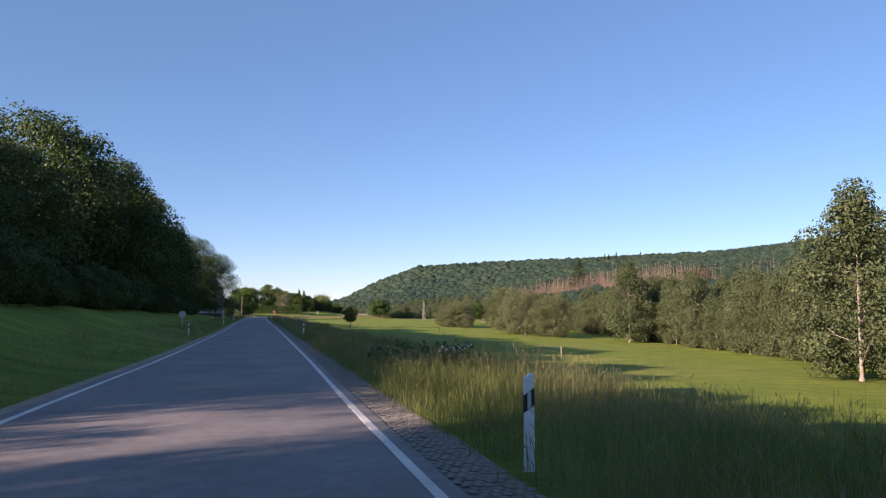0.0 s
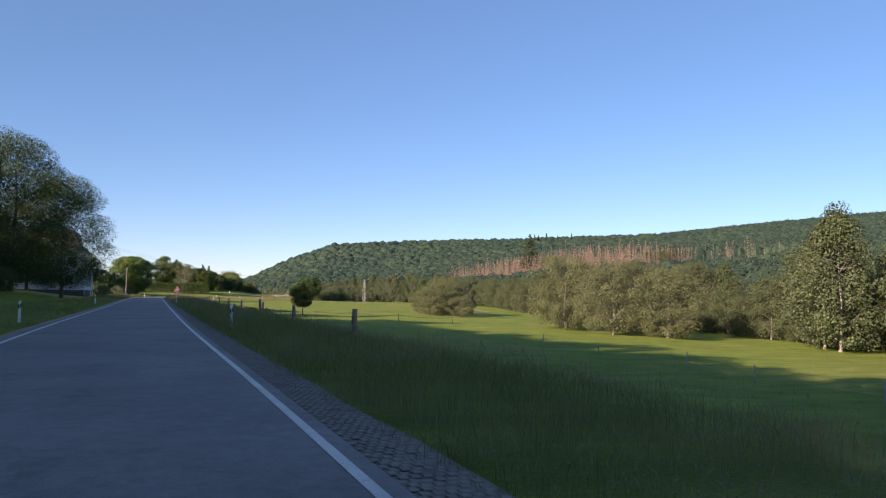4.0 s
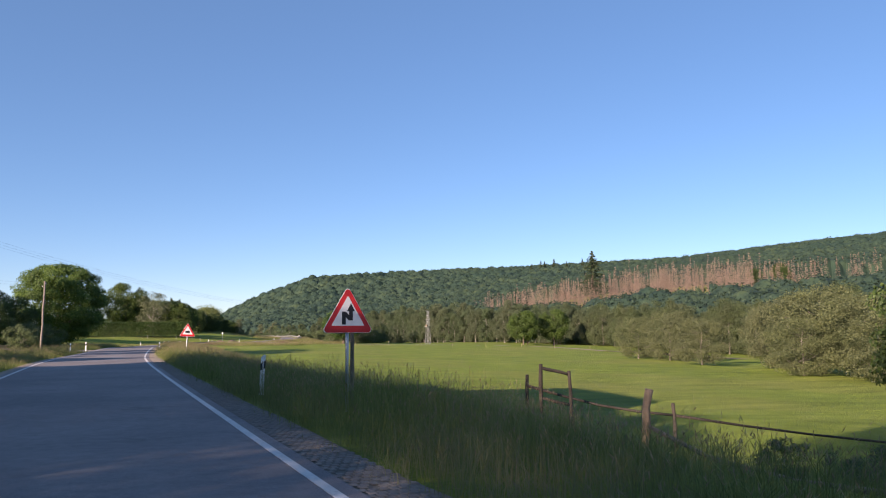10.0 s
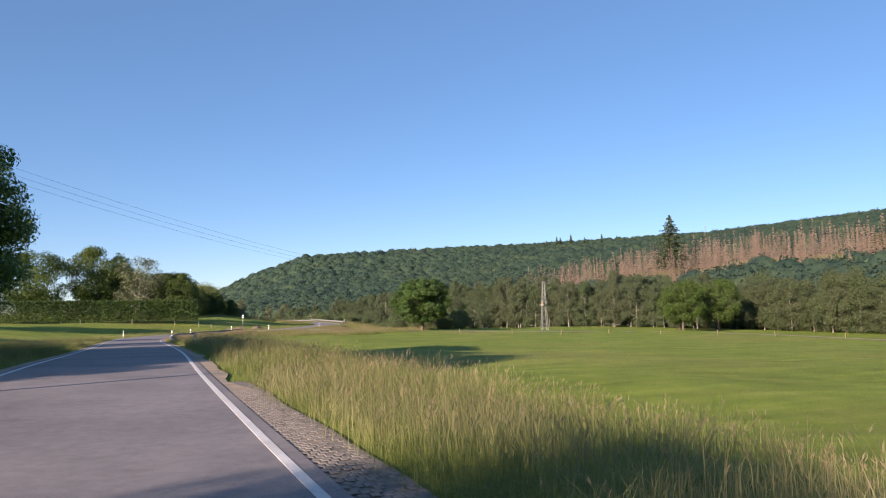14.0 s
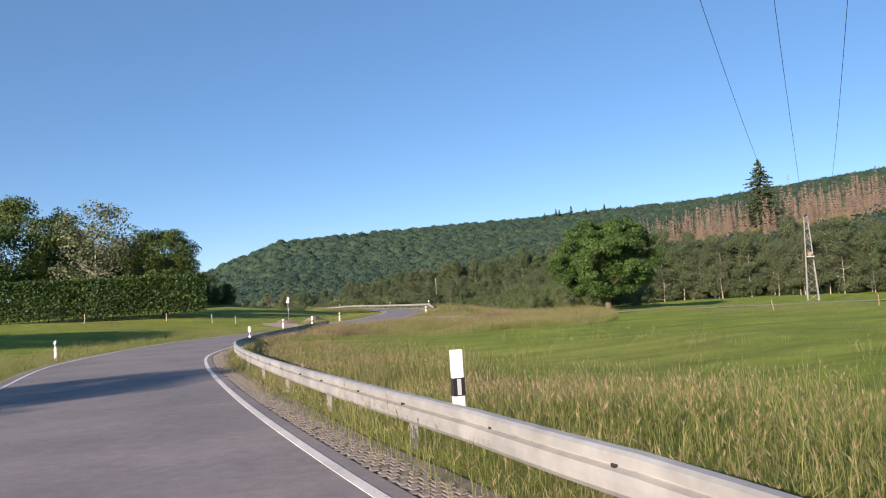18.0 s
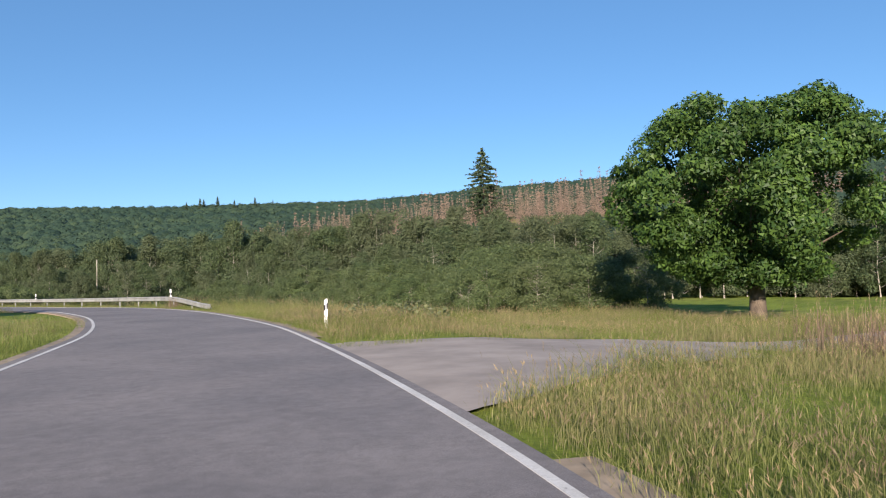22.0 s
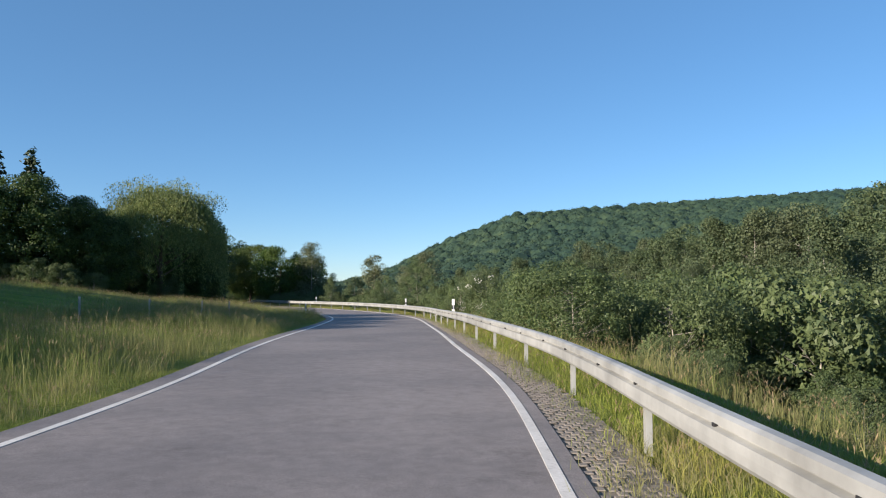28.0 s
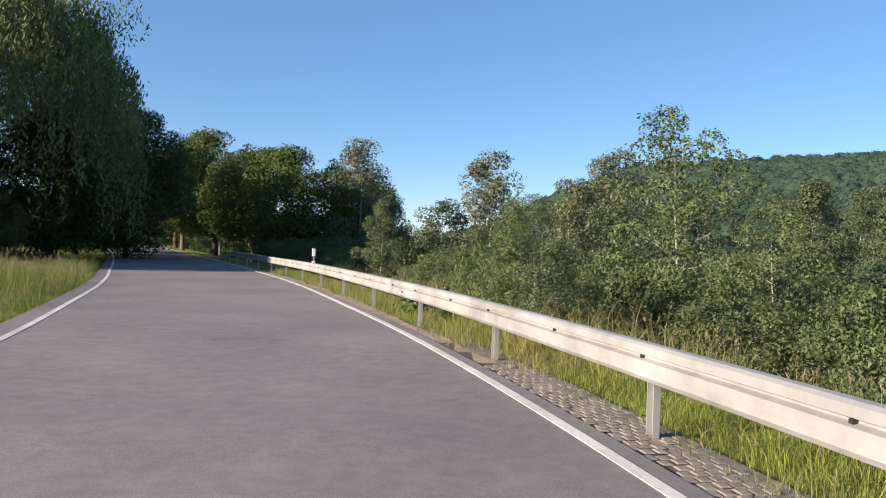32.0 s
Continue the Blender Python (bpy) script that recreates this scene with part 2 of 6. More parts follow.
REFLECT = plain("grey_reflector", (0.55, 0.56, 0.58), 0.2, 0.2, 0.1, 30.0, 0.1)
WOOD = plain("weathered_wood", (0.24, 0.175, 0.115), 0.9, 0, 0.35, 5.0, 0.5)
POLEWOOD = plain("grey_pole_wood", (0.20, 0.17, 0.14), 0.9, 0, 0.3, 3.0, 0.4)
GREYBARK = plain("grey_bark", (0.235, 0.205, 0.165), 0.9, 0, 0.35, 3.0, 0.5)
BARK = plain("bark", (0.11, 0.085, 0.062), 0.95, 0, 0.35, 4.0, 0.8)
PALEBARK = plain("pale_bark", (0.34, 0.31, 0.26), 0.9, 0, 0.35, 3.0, 0.5)
RED = plain("sign_red", (0.62, 0.028, 0.03), 0.4, 0, 0.1, 4.0, 0.02)
SIGNWHITE = plain("sign_white", (0.80, 0.80, 0.79), 0.4, 0, 0.05, 4.0, 0.02)
STEEL = plain("steel_tube", (0.42, 0.43, 0.44), 0.45, 0.7, 0.12, 4.0, 0.05)
PLASTER = plain("white_plaster", (0.58, 0.575, 0.55), 0.9, 0, 0.07, 1.5, 0.25)
SLATE = plain("dark_slate", (0.06, 0.062, 0.07), 0.7, 0, 0.3, 3.0, 0.4)
GLASS = plain("window_glass", (0.03, 0.035, 0.045), 0.08, 0, 0.2, 1.0, 0.0, 0.6)
LEAF_OAK = leaf_material("leaves_broad", (0.035, 0.075, 0.016), (0.11, 0.17, 0.035), (0.10, 0.12, 0.03))
LEAF_MAPLE = leaf_material("leaves_maple", (0.024, 0.062, 0.017), (0.090, 0.160, 0.032), None, 0.3)
LEAF_CHEST = leaf_material("leaves_chestnut", (0.046, 0.098, 0.024), (0.165, 0.245, 0.055), None, 0.35)
LEAF_ALDER = leaf_material("leaves_alder", (0.052, 0.082, 0.036), (0.108, 0.140, 0.060), (0.100, 0.112, 0.056), 0.3)
LEAF_BUSH = leaf_material("leaves_bush", (0.056, 0.098, 0.042), (0.155, 0.205, 0.080), (0.125, 0.150, 0.066))
LEAF_WILLOW = leaf_material("leaves_willow", (0.105, 0.15, 0.052), (0.28, 0.32, 0.125))
LEAF_HILL = hill_leaf_material()
LEAF_DARK = leaf_material("leaves_dark", (0.030, 0.058, 0.017), (0.080, 0.125, 0.032), None, 0.3)
LEAF_GREY = leaf_material("leaves_grey", (0.075, 0.095, 0.05), (0.18, 0.20, 0.115), None, 0.3)
NEEDLE = leaf_material("needles", (0.022, 0.042, 0.022), (0.06, 0.085, 0.04), None, 0.1)
DEAD = leaf_material("dead_spruce_needles", (0.18, 0.128, 0.112), (0.32, 0.24, 0.21), None, 0.2)
def grass_material(name, low, high, dry, much):
    """Blades: colour by blade, and dry patches at two sizes across the ground."""
    m, t, b = material(name, 0.6, 0, 0.25)
    g = t.nodes.new("ShaderNodeNewGeometry")
    col = ramp(t, g.outputs["Random Per Island"], (0.0, low), (0.6, tuple((a + c) / 2 for a, c in zip(low, high))), (1.0, high))
    patch = ramp(t, noise_node(t, 0.22, 4, 0.6), (0.62 - much, (0, 0, 0)), (0.80 - much * 0.6, (0.85, 0.85, 0.85)))
    col = mix(t, patch, col, dry)
    col = mix(t, 1.0, col, ramp(t, noise_node(t, 1.3, 3), (0.3, (0.7, 0.74, 0.7)), (0.7, (1.2, 1.2, 1.12))), "MULTIPLY")
    t.links.new(col, b.inputs["Base Color"])
    tr = t.nodes.new("ShaderNodeBsdfTranslucent")
    t.links.new(col, tr.inputs["Color"])
    mx = t.nodes.new("ShaderNodeMixShader")
    mx.inputs[0].default_value = 0.42
    t.links.new(b.outputs[0], mx.inputs[1])
    t.links.new(tr.outputs[0], mx.inputs[2])
    t.links.new(mx.outputs[0], t.nodes["Material Output"].inputs["Surface"])
    return m


GRASS = grass_material("grass_blades", (0.105, 0.140, 0.034), (0.27, 0.295, 0.088), (0.32, 0.27, 0.15), 0.17)
DRYGRASS = grass_material("dry_grass_blades", (0.115, 0.145, 0.040), (0.27, 0.285, 0.090), (0.32, 0.265, 0.145), 0.17)
LUSH = grass_material("lush_grass_blades", (0.15, 0.19, 0.030), (0.36, 0.38, 0.075), (0.36, 0.31, 0.10), 0.12)
STRAW = leaf_material("grass_seed_heads", (0.24, 0.185, 0.12), (0.38, 0.30, 0.19), None, 0.4)
FLOWER = plain("white_flowers", (0.75, 0.74, 0.66), 0.8, 0, 0.1, 3.0, 0.1)

# ---- plan: the road's right-hand line, its height and width ----
NEAR = [(1.5, -80), (1.5, 0), (1.8, 31), (1.95, 67), (2, 90), (1.8, 115), (1.85, 150), (1.95, 190), (2.05, 232), (2.35, 250), (3.1, 265),
        (4.2, 283), (5.7, 303), (7.5, 323), (8.89, 343), (9.91, 360.04), (11.53, 374.05), (13.59, 386.59), (15.68, 393.26), (18.35, 399.14), (21.81, 405.26), (25.79, 410.55),
        (30.89, 415.9)]
FAR = [(35.23, 420.37), (39.66, 425.55), (44.09, 431.23), (47.58, 436.03), (51.56, 442.49), (55.79, 450), (59.53, 458.39), (61.93, 464.75), (64.11, 472.33), (66.38, 483.97), (68.14, 495.49),
       (69.64, 503.99), (70.97, 511.79), (71.76, 520.49), (72.73, 530), (73.78, 541), (74.35, 548.5), (74.33, 555.5), (73.6, 562.47), (72.17, 569.95), (70.09, 577.94), (66.02, 591.47),
       (60.2, 607), (52.5, 626), (44, 646), (33, 672), (18, 705), (-5, 750)]
STEP = 1.0
RIGHT = spline(NEAR + FAR, STEP)
TANG = np.gradient(RIGHT, axis=0)
TANG /= np.hypot(*TANG.T)[:, None]
LEFTN = np.stack([-TANG[:, 1], TANG[:, 0]], 1)          # points to the left of travel
ROADY = RIGHT[:, 1]
ROADZ = np.interp(ROADY, [-80, 0, 30, 75, 115, 160, 185, 220, 250, 275, 310, 345, 375, 405, 420, 440, 460, 480, 507, 522, 537, 553, 570, 600, 640, 760],
                  [.1, 0, -.13, -.12, .02, .12, .28, .36, .44, .3, .35, -.1, -.38, -.42, -.5, -.05, .25, .28, .45, .37, 0, -.3, -.45, -.75, -1.0, -1.2])
ROADZ = ROADZ + 0.015 * np.clip(ROADY - 505, 0, 160)      # the last stretch climbs a little
ROADZ = ROADZ - np.interp(ROADY, [330, 340, 350, 360, 370, 380, 388, 396, 404, 412, 420, 430, 440, 450, 460, 470, 480, 490, 500, 515, 530, 545, 560, 575, 590],
                          [-0.0, -0.0, -0.01, 0.0, 0.02, 0.04, 0.07, 0.08, 0.01, -0.01, 0.01, 0.03, 0.06, 0.08, 0.1, 0.09, 0.07, 0.04, 0.02, -0.0, -0.03, -0.04, -0.04, -0.05, -0.03], 0, 0)
ROADZ = np.convolve(np.pad(ROADZ, 6, mode="edge"), np.ones(13) / 13, "valid")
WIDTH = np.interp(ROADY, [-80, 360, 378, 396, 408, 422, 440, 530, 552, 570, 592, 640, 760], [5.1, 5.2, 5.9, 7.4, 7.4, 6.9, 5.3, 5.3, 5.5, 5.85, 6.5, 6.5, 6.0])
WIDTH = WIDTH + np.interp(ROADY, [330, 340, 350, 360, 370, 380, 388, 396, 404, 412, 420, 430, 440, 450, 460, 470, 480, 490, 500, 515, 530, 545, 560, 575, 590],
                          [0.02, -0.07, -0.17, -0.26, -0.35, -0.43, -0.48, -0.4, -0.19, -0.07, 0.06, 0.21, 0.32, 0.35, 0.33, 0.28, 0.22, 0.17, 0.13, 0.09, 0.08, -0.02, -0.15, -0.21, -0.26], 0, 0)
WIDTH = np.convolve(np.pad(WIDTH, 6, mode="edge"), np.ones(13) / 13, "valid")
ARC = np.arange(len(RIGHT)) * STEP


def on_road(y):
    """Index of the road sample at this y."""
    return int(np.argmin(np.abs(ROADY - y)))


def beside(y, right=0.0, up=0.0):
    """A place beside the road: metres to the right of the right-hand line at y (negative: to its left)."""
    i = on_road(y)
    p = RIGHT[i] - LEFTN[i] * right
    return np.array([p[0], p[1], ROADZ[i] + up])


def lateral(x, y):
    """Metres to the right of the right-hand line, the nearest sample, for arrays of places."""
    d, n = np.empty(len(x)), np.empty(len(x), int)
    for a in range(0, len(x), 4000):
        q = np.stack([x[a:a + 4000], y[a:a + 4000]], 1)
        far = ((q[:, None] - RIGHT[None, ::2]) ** 2).sum(-1)
        k = far.argmin(1) * 2
        n[a:a + 4000] = k
        d[a:a + 4000] = -((q - RIGHT[k]) * LEFTN[k]).sum(1)
    return d, n


FOOT = np.array([(70, -300), (74, 60), (85, 143), (100, 230), (128, 330), (142, 410), (146, 480), (150, 540), (140, 620), (124, 720), (100, 850), (60, 1020), (0, 1250)], float)
RIDGE = np.array([(760, -500), (800, 200), (800, 420), (775, 575), (735, 705), (690, 790), (620, 890), (500, 1035), (395, 1115), (242, 1160), (186, 1180), (129, 1199), (73, 1230), (0, 1400)], float)
RIDGE_Z = np.array([80, 86, 90, 92, 91, 87, 79, 78, 77, 69, 47, 18, 0, -3], float)


def along(line, x, y, values=None):
    """Distance to a polyline and the value (or the side, positive to its right) at the nearest place."""
    best, side, val = np.full(len(x), 1e9), np.zeros(len(x)), np.zeros(len(x))
    for i in range(len(line) - 1):
        a, d = line[i], line[i + 1] - line[i]
        t = np.clip(((x - a[0]) * d[0] + (y - a[1]) * d[1]) / (d @ d), 0, 1)
        ex, ey = x - a[0] - t * d[0], y - a[1] - t * d[1]
        r = np.hypot(ex, ey)
        near = r < best
        best = np.where(near, r, best)
        side = np.where(near, np.sign(ex * d[1] - ey * d[0]), side)
        if values is not None:
            val = np.where(near, values[i] + t * (values[i + 1] - values[i]), val)
    return best, side, val


def ground_z(x, y):
    x, y = np.atleast_1d(np.asarray(x, float)), np.atleast_1d(np.asarray(y, float))
    d, n = lateral(x, y)
    road, w = ROADZ[n], WIDTH[n]
    meadow = np.interp(y, [-80, 60, 110, 200, 260, 330, 400, 440, 480, 520, 600, 760], [-3.6, -3.6, -3.5, -2.4, -1.6, -1.0, -0.9, -1.1, -2.2, -2.6, -3.0, -3.5])
    meadow = meadow + 0.015 * np.clip(y - 505, 0, 160)
    meadow = meadow - np.interp(y, [0, 300, 430, 470], [0.03, 0.026, 0.02, 0.0]) * np.clip(d - 20, 0, 90)
    reach = np.interp(y, [0, 150, 250, 400, 430, 470, 600], [22, 20, 12, 9, 14, 9, 8])
    right = road - 0.06 + (meadow - road) * smooth01((d - 2.2) / reach)
    dl = -d - w                                       # metres beyond the left-hand line
    rise = np.interp(y, [-80, 20, 120, 200, 300, 380, 450, 500, 540, 600], [2.4, 2.4, 2.0, 1.2, 1.6, 1.5, 1.6, 2.0, 2.3, 1.9])
    left = road - 0.10 + rise * smooth01((dl - 1.0) / np.interp(y, [0, 200, 300, 400, 600], [9, 14, 26, 26, 22])) + 0.02 * np.clip(dl - 10, 0, 200)
    z = np.where(d > 0, right, np.where(dl > 0, left, road - 0.14))
    df, sf, _ = along(FOOT, x, y)
    dr, sr, zr = along(RIDGE, x, y, RIDGE_Z)
    u = np.where(sr > 0, 1.0, df / (df + dr + 1e-6))
    hill = (zr - meadow) * (0.55 * u + 0.45 * smooth01(u)) - np.where(sr > 0, 0.04 * dr, 0)
    hill = hill + 12 * np.exp(-(((x - 275) / 80) ** 2 + ((y - 545) / 120) ** 2))
    z = np.where(sf > 0, z + np.maximum(hill, -40) * smooth01(df / 40), z)
    return z


def axis(stops):
    out = [stops[0][0]]
    for (a, _), (b, step) in zip(stops, stops[1:]):
        n = max(1, int(round((b - a) / step)))
        out += list(a + (b - a) * (np.arange(n) + 1) / n)
    return np.array(out)


def ground_sheet():
    xs = axis([(-3500, 0), (-900, 400), (-250, 60), (-60, 8), (-14, 1.5), (100, 0.9), (160, 4), (420, 13), (900, 30), (1500, 120), (3500, 500)])
    ys = axis([(-3000, 0), (-600, 300), (-100, 50), (-20, 6), (610, 1.3), (700, 4), (1320, 14), (1600, 80), (4500, 500)])
    gx, gy = np.meshgrid(xs, ys)
    z = ground_z(gx.ravel(), gy.ravel())
    z = z + np.where(np.abs(lateral(gx.ravel(), gy.ravel())[0]) < 9, 0, 1) * 0.12 * np.sin(gx.ravel() * 0.31) * np.sin(gy.ravel() * 0.23)
    nx, ny = len(xs), len(ys)
    i = (np.arange(ny - 1)[:, None] * nx + np.arange(nx - 1)[None]).ravel()
    ob = new("ground", mesh_of("ground", np.stack([gx.ravel(), gy.ravel(), z], 1), np.stack([i, i + 1, i + 1 + nx, i + nx], 1), [MEADOW], smooth=True))
    return tagged(ob, "sunlit green valley meadow with mown grass", "meadow", kind="structure")


def strip(name, lo, hi, mat, y0=-75, y1=740, up=0.0, thick=0.06, both=None, label="", category="road", kind="structure", every=1, edge=None):
    """A ribbon along the road between lo and hi metres right of the right-hand line."""
    a, b = on_road(y0), on_road(y1)
    idx = np.arange(a, b + 1, every)
    lo_, hi_ = np.broadcast_to(lo, len(RIGHT))[idx], np.broadcast_to(hi, len(RIGHT))[idx]
    if edge:
        hi_ = hi_ + np.array([edge * noise.noise(Vector((i * 0.37, 3.1, 0.2))) for i in idx])
    pl, pr = RIGHT[idx] - LEFTN[idx] * lo_[:, None], RIGHT[idx] - LEFTN[idx] * hi_[:, None]
    z = ROADZ[idx] + up
    v = np.concatenate([np.c_[pl, z], np.c_[pr, z], np.c_[pl, z - thick], np.c_[pr, z - thick]])
    n = len(idx)
    i = np.arange(n - 1)
    f = np.concatenate([np.stack([i, i + n, i + n + 1, i + 1], 1), np.stack([i + 2 * n, i, i + 1, i + 2 * n + 1], 1), np.stack([i + n, i + 3 * n, i + 3 * n + 1, i + n + 1], 1)])
    ob = new(name, mesh_of(name, v, f, [mat]))
    return tagged(ob, label, category, kind=kind)


ground_sheet()
strip("road", -(WIDTH + np.where(ROADY > 490, 0.42, 0.28)), 0.22, ASPHALT, label="grey asphalt country road without a centre line", thick=0.12)
strip("road_line_right", -0.065, 0.045, LINE, up=0.006, thick=0.01, label="worn white edge line painted on the asphalt", category="road marking")
strip("road_line_left", -(WIDTH + 0.045), -(WIDTH - 0.065), LINE, up=0.006, thick=0.01, label="worn white edge line painted on the asphalt", category="road marking")


# ---- trees ----
def leaves_mesh(name, centres, size, mat, droop=0.0, seed=1, wide=0.75, up=0.25, single=False, face=None):
    """Folded four-cornered leaves (tufts of leaves on far trees) at the given places."""
    r = np.random.RandomState(seed)
    n = len(centres)
    d = r.normal(size=(n, 3))
    d[:, 2] = d[:, 2] * 0.6 + up - droop * 2.2
    d /= np.linalg.norm(d, axis=1)[:, None]
    s = np.cross(d, r.normal(size=(n, 3)))
    s /= np.linalg.norm(s, axis=1)[:, None]
    if face is not None:                              # leaves lie roughly on the outside of their lump
        q = face + r.normal(size=(n, 3)) * 0.85
        q /= np.linalg.norm(q, axis=1)[:, None]
        d = np.cross(q, r.normal(size=(n, 3)) + [0, 0, 0.4])
        d /= np.linalg.norm(d, axis=1)[:, None]
        s = np.cross(d, q)
    u = np.cross(s, d)
    k = (size * (0.6 + 0.8 * r.rand(n)))[:, None]
    c = np.asarray(centres)
    if single:                                        # small leaves of near bushes: one triangle each
        v = np.stack([c - d * k * 0.5 - s * k * wide * 0.45, c - d * k * 0.5 + s * k * wide * 0.45, c + d * k * 0.6], 1).reshape(-1, 3)
        return mesh_of(name, v, np.arange(n * 3).reshape(-1, 3), [mat])
    v = np.stack([c - d * k * 0.5, c + s * k * wide * 0.5 + u * k * 0.12, c + d * k * 0.5, c - s * k * wide * 0.5 + u * k * 0.12], 1).reshape(-1, 3)
    i = np.arange(n)[:, None] * 4
    f = np.concatenate([i + [0, 1, 2], i + [0, 2, 3]], 1).reshape(-1, 3)
    return mesh_of(name, v, f, [mat])


def limbs(seed, height, trunk_h, trunk_r, spread, count, lean=0.0, rise=0.55, sides=6):
    """Trunk and limbs as tubes; returns them and the limbs' points."""
    rnd = random.Random(seed)
    top = Vector((lean * height, 0.3 * lean * height, height * 0.86))
    trunk = [Vector((0, 0, -0.4)), Vector((0, 0, 0.15)), Vector((0.02 * height * lean, 0, trunk_h))]
    trunk += [trunk[2].lerp(top, f) + Vector((rnd.uniform(-1, 1), rnd.uniform(-1, 1), 0)) * 0.02 * height for f in (0.35, 0.7, 1.0)]
    radii = [trunk_r * 1.5, trunk_r * 1.1, trunk_r * 0.8, trunk_r * 0.5, trunk_r * 0.28, trunk_r * 0.08]
    pieces, ends = [tube(trunk, radii, 8)], []
    for k in range(count):
        f = rnd.random() ** 0.8
        base = trunk[2].lerp(top, f * 0.85)
        w = k * 2.399 + rnd.uniform(-0.4, 0.4)
        long = spread * (1.0 - 0.45 * f) * rnd.uniform(0.75, 1.08)
        tip = base + Vector((math.cos(w) * long, math.sin(w) * long, long * rise * rnd.uniform(0.5, 1.3)))
        midp = base.lerp(tip, 0.5) + Vector((0, 0, -0.07 * long)) + Vector((rnd.uniform(-1, 1), rnd.uniform(-1, 1), rnd.uniform(-1, 1))) * 0.08 * long
        rr = trunk_r * (0.36 - 0.2 * f)
        pieces.append(tube([base, midp, tip], [rr, rr * 0.6, rr * 0.15], sides, False))
        ends += [midp, tip, midp.lerp(tip, 0.5)]
        for j in range(2):
            tip2 = midp + Vector((rnd.uniform(-1, 1), rnd.uniform(-1, 1), rnd.uniform(0.0, 1))) * long * 0.5
            pieces.append(tube([midp, tip2], [rr * 0.4, rr * 0.08], 4, False))
            ends.append(tip2)
    return pieces, ends


def crown_points(seed, n, height, trunk_h, spread, shape="round", lumps=40, gap=0.25, fill=0.3, inside=0.12, flat=0.75):
    """Leaf places in lumps on the envelope of a crown, with gaps between."""
    r = np.random.RandomState(seed)
    mid, half = (height + trunk_h) / 2, (height - trunk_h) / 2
    w = r.rand(lumps) * 2 * np.pi
    h = r.rand(lumps) * 1.9 - 0.95
    h = np.sign(h) * np.abs(h) ** 0.9
    if shape == "round":
        rad = np.sqrt(np.clip(1 - np.abs(h) ** 2.3, 0.05, 1))
    elif shape == "egg":
        rad = np.sqrt(np.clip(1 - h ** 2, 0.03, 1)) * (1.0 - 0.25 * h)
    elif shape == "flame":
        rad = np.clip(1 - np.abs(h * 0.9 + 0.2) ** 1.6, 0.08, 1)
    else:
        rad = np.clip(0.55 - 0.5 * h, 0.05, 1)
    rad = rad * (0.82 + 0.22 * r.rand(lumps))
    inner = r.rand(lumps) < fill
    rad = np.where(inner, rad * r.rand(lumps) ** 0.5, rad)
    c = np.stack([np.cos(w) * rad * spread, np.sin(w) * rad * spread, mid + h * half], 1)
    size = (0.22 + 0.16 * r.rand(lumps)) * np.sqrt(spread * half) * (1 - gap)
    pick = r.choice(lumps, n, p=size ** 2 / (size ** 2).sum())
    d = r.normal(size=(n, 3))
    d[:, 2] += 0.25
    d /= np.linalg.norm(d, axis=1)[:, None]
    p = c[pick] + d * [1, 1, flat] * ((0.6 + 0.45 * r.rand(n) ** 0.6) * size[pick])[:, None] + r.normal(size=(n, 3)) * size[pick][:, None] * 0.08
    core = r.rand(n) < inside                         # leaves inside the crown
    z = r.rand(n) * 1.5 - 0.8
    q = np.sqrt(r.rand(n)) * 0.62 * np.sqrt(np.clip(1 - z ** 2, 0.05, 1))
    a = r.rand(n) * 6.283
    p = np.where(core[:, None], np.stack([np.cos(a) * q * spread, np.sin(a) * q * spread, mid + z * half], 1), p)
    out = np.stack([p[:, 0] / spread, p[:, 1] / spread, (p[:, 2] - mid) / half], 1)
    face = d + 0.6 * out + [0, 0, 0.25]
    keep = p[:, 2] > 0.2
    return p[keep], face[keep]


def tree_kind(seed, height, spread, trunk_h, trunk_r, leaf, count, size, shape="round", bark=BARK, lumps=40, gap=0.25, fill=0.3, limb=9, lean=0.0, droop=0.0, single=False, inside=0.12, flat=0.75):
    """Meshes of one kind of tree: trunk with limbs, and crown."""
    pieces, ends = limbs(seed, height, trunk_h, trunk_r, spread * 0.8, limb, lean)
    v, f = merge(pieces)
    pts, face = crown_points(seed + 1, count, height, trunk_h, spread, shape, lumps, gap, fill, inside, flat)
    if lean:
        pts[:, 0] += pts[:, 2] * lean
    return mesh_of("trunk", v, f, [bark], smooth=True), leaves_mesh("crown", pts, size, leaf, droop, seed + 2, single=single, face=face)


def plant(name, kind, at, scale=1.0, turn=None, label="", category="tree", group="", tall=1.0):
    x, y = at[:2]
    z = at[2] if len(at) > 2 else float(ground_z(x, y)[0])
    turn = R.rand() * 360 if turn is None else turn
    ob = thing(name, (x, y, z), turn, label, category, group)
    ob.scale = (scale, scale, scale * tall)
    child("trunk", kind[0], ob)
    child("crown", kind[1], ob)
    return ob


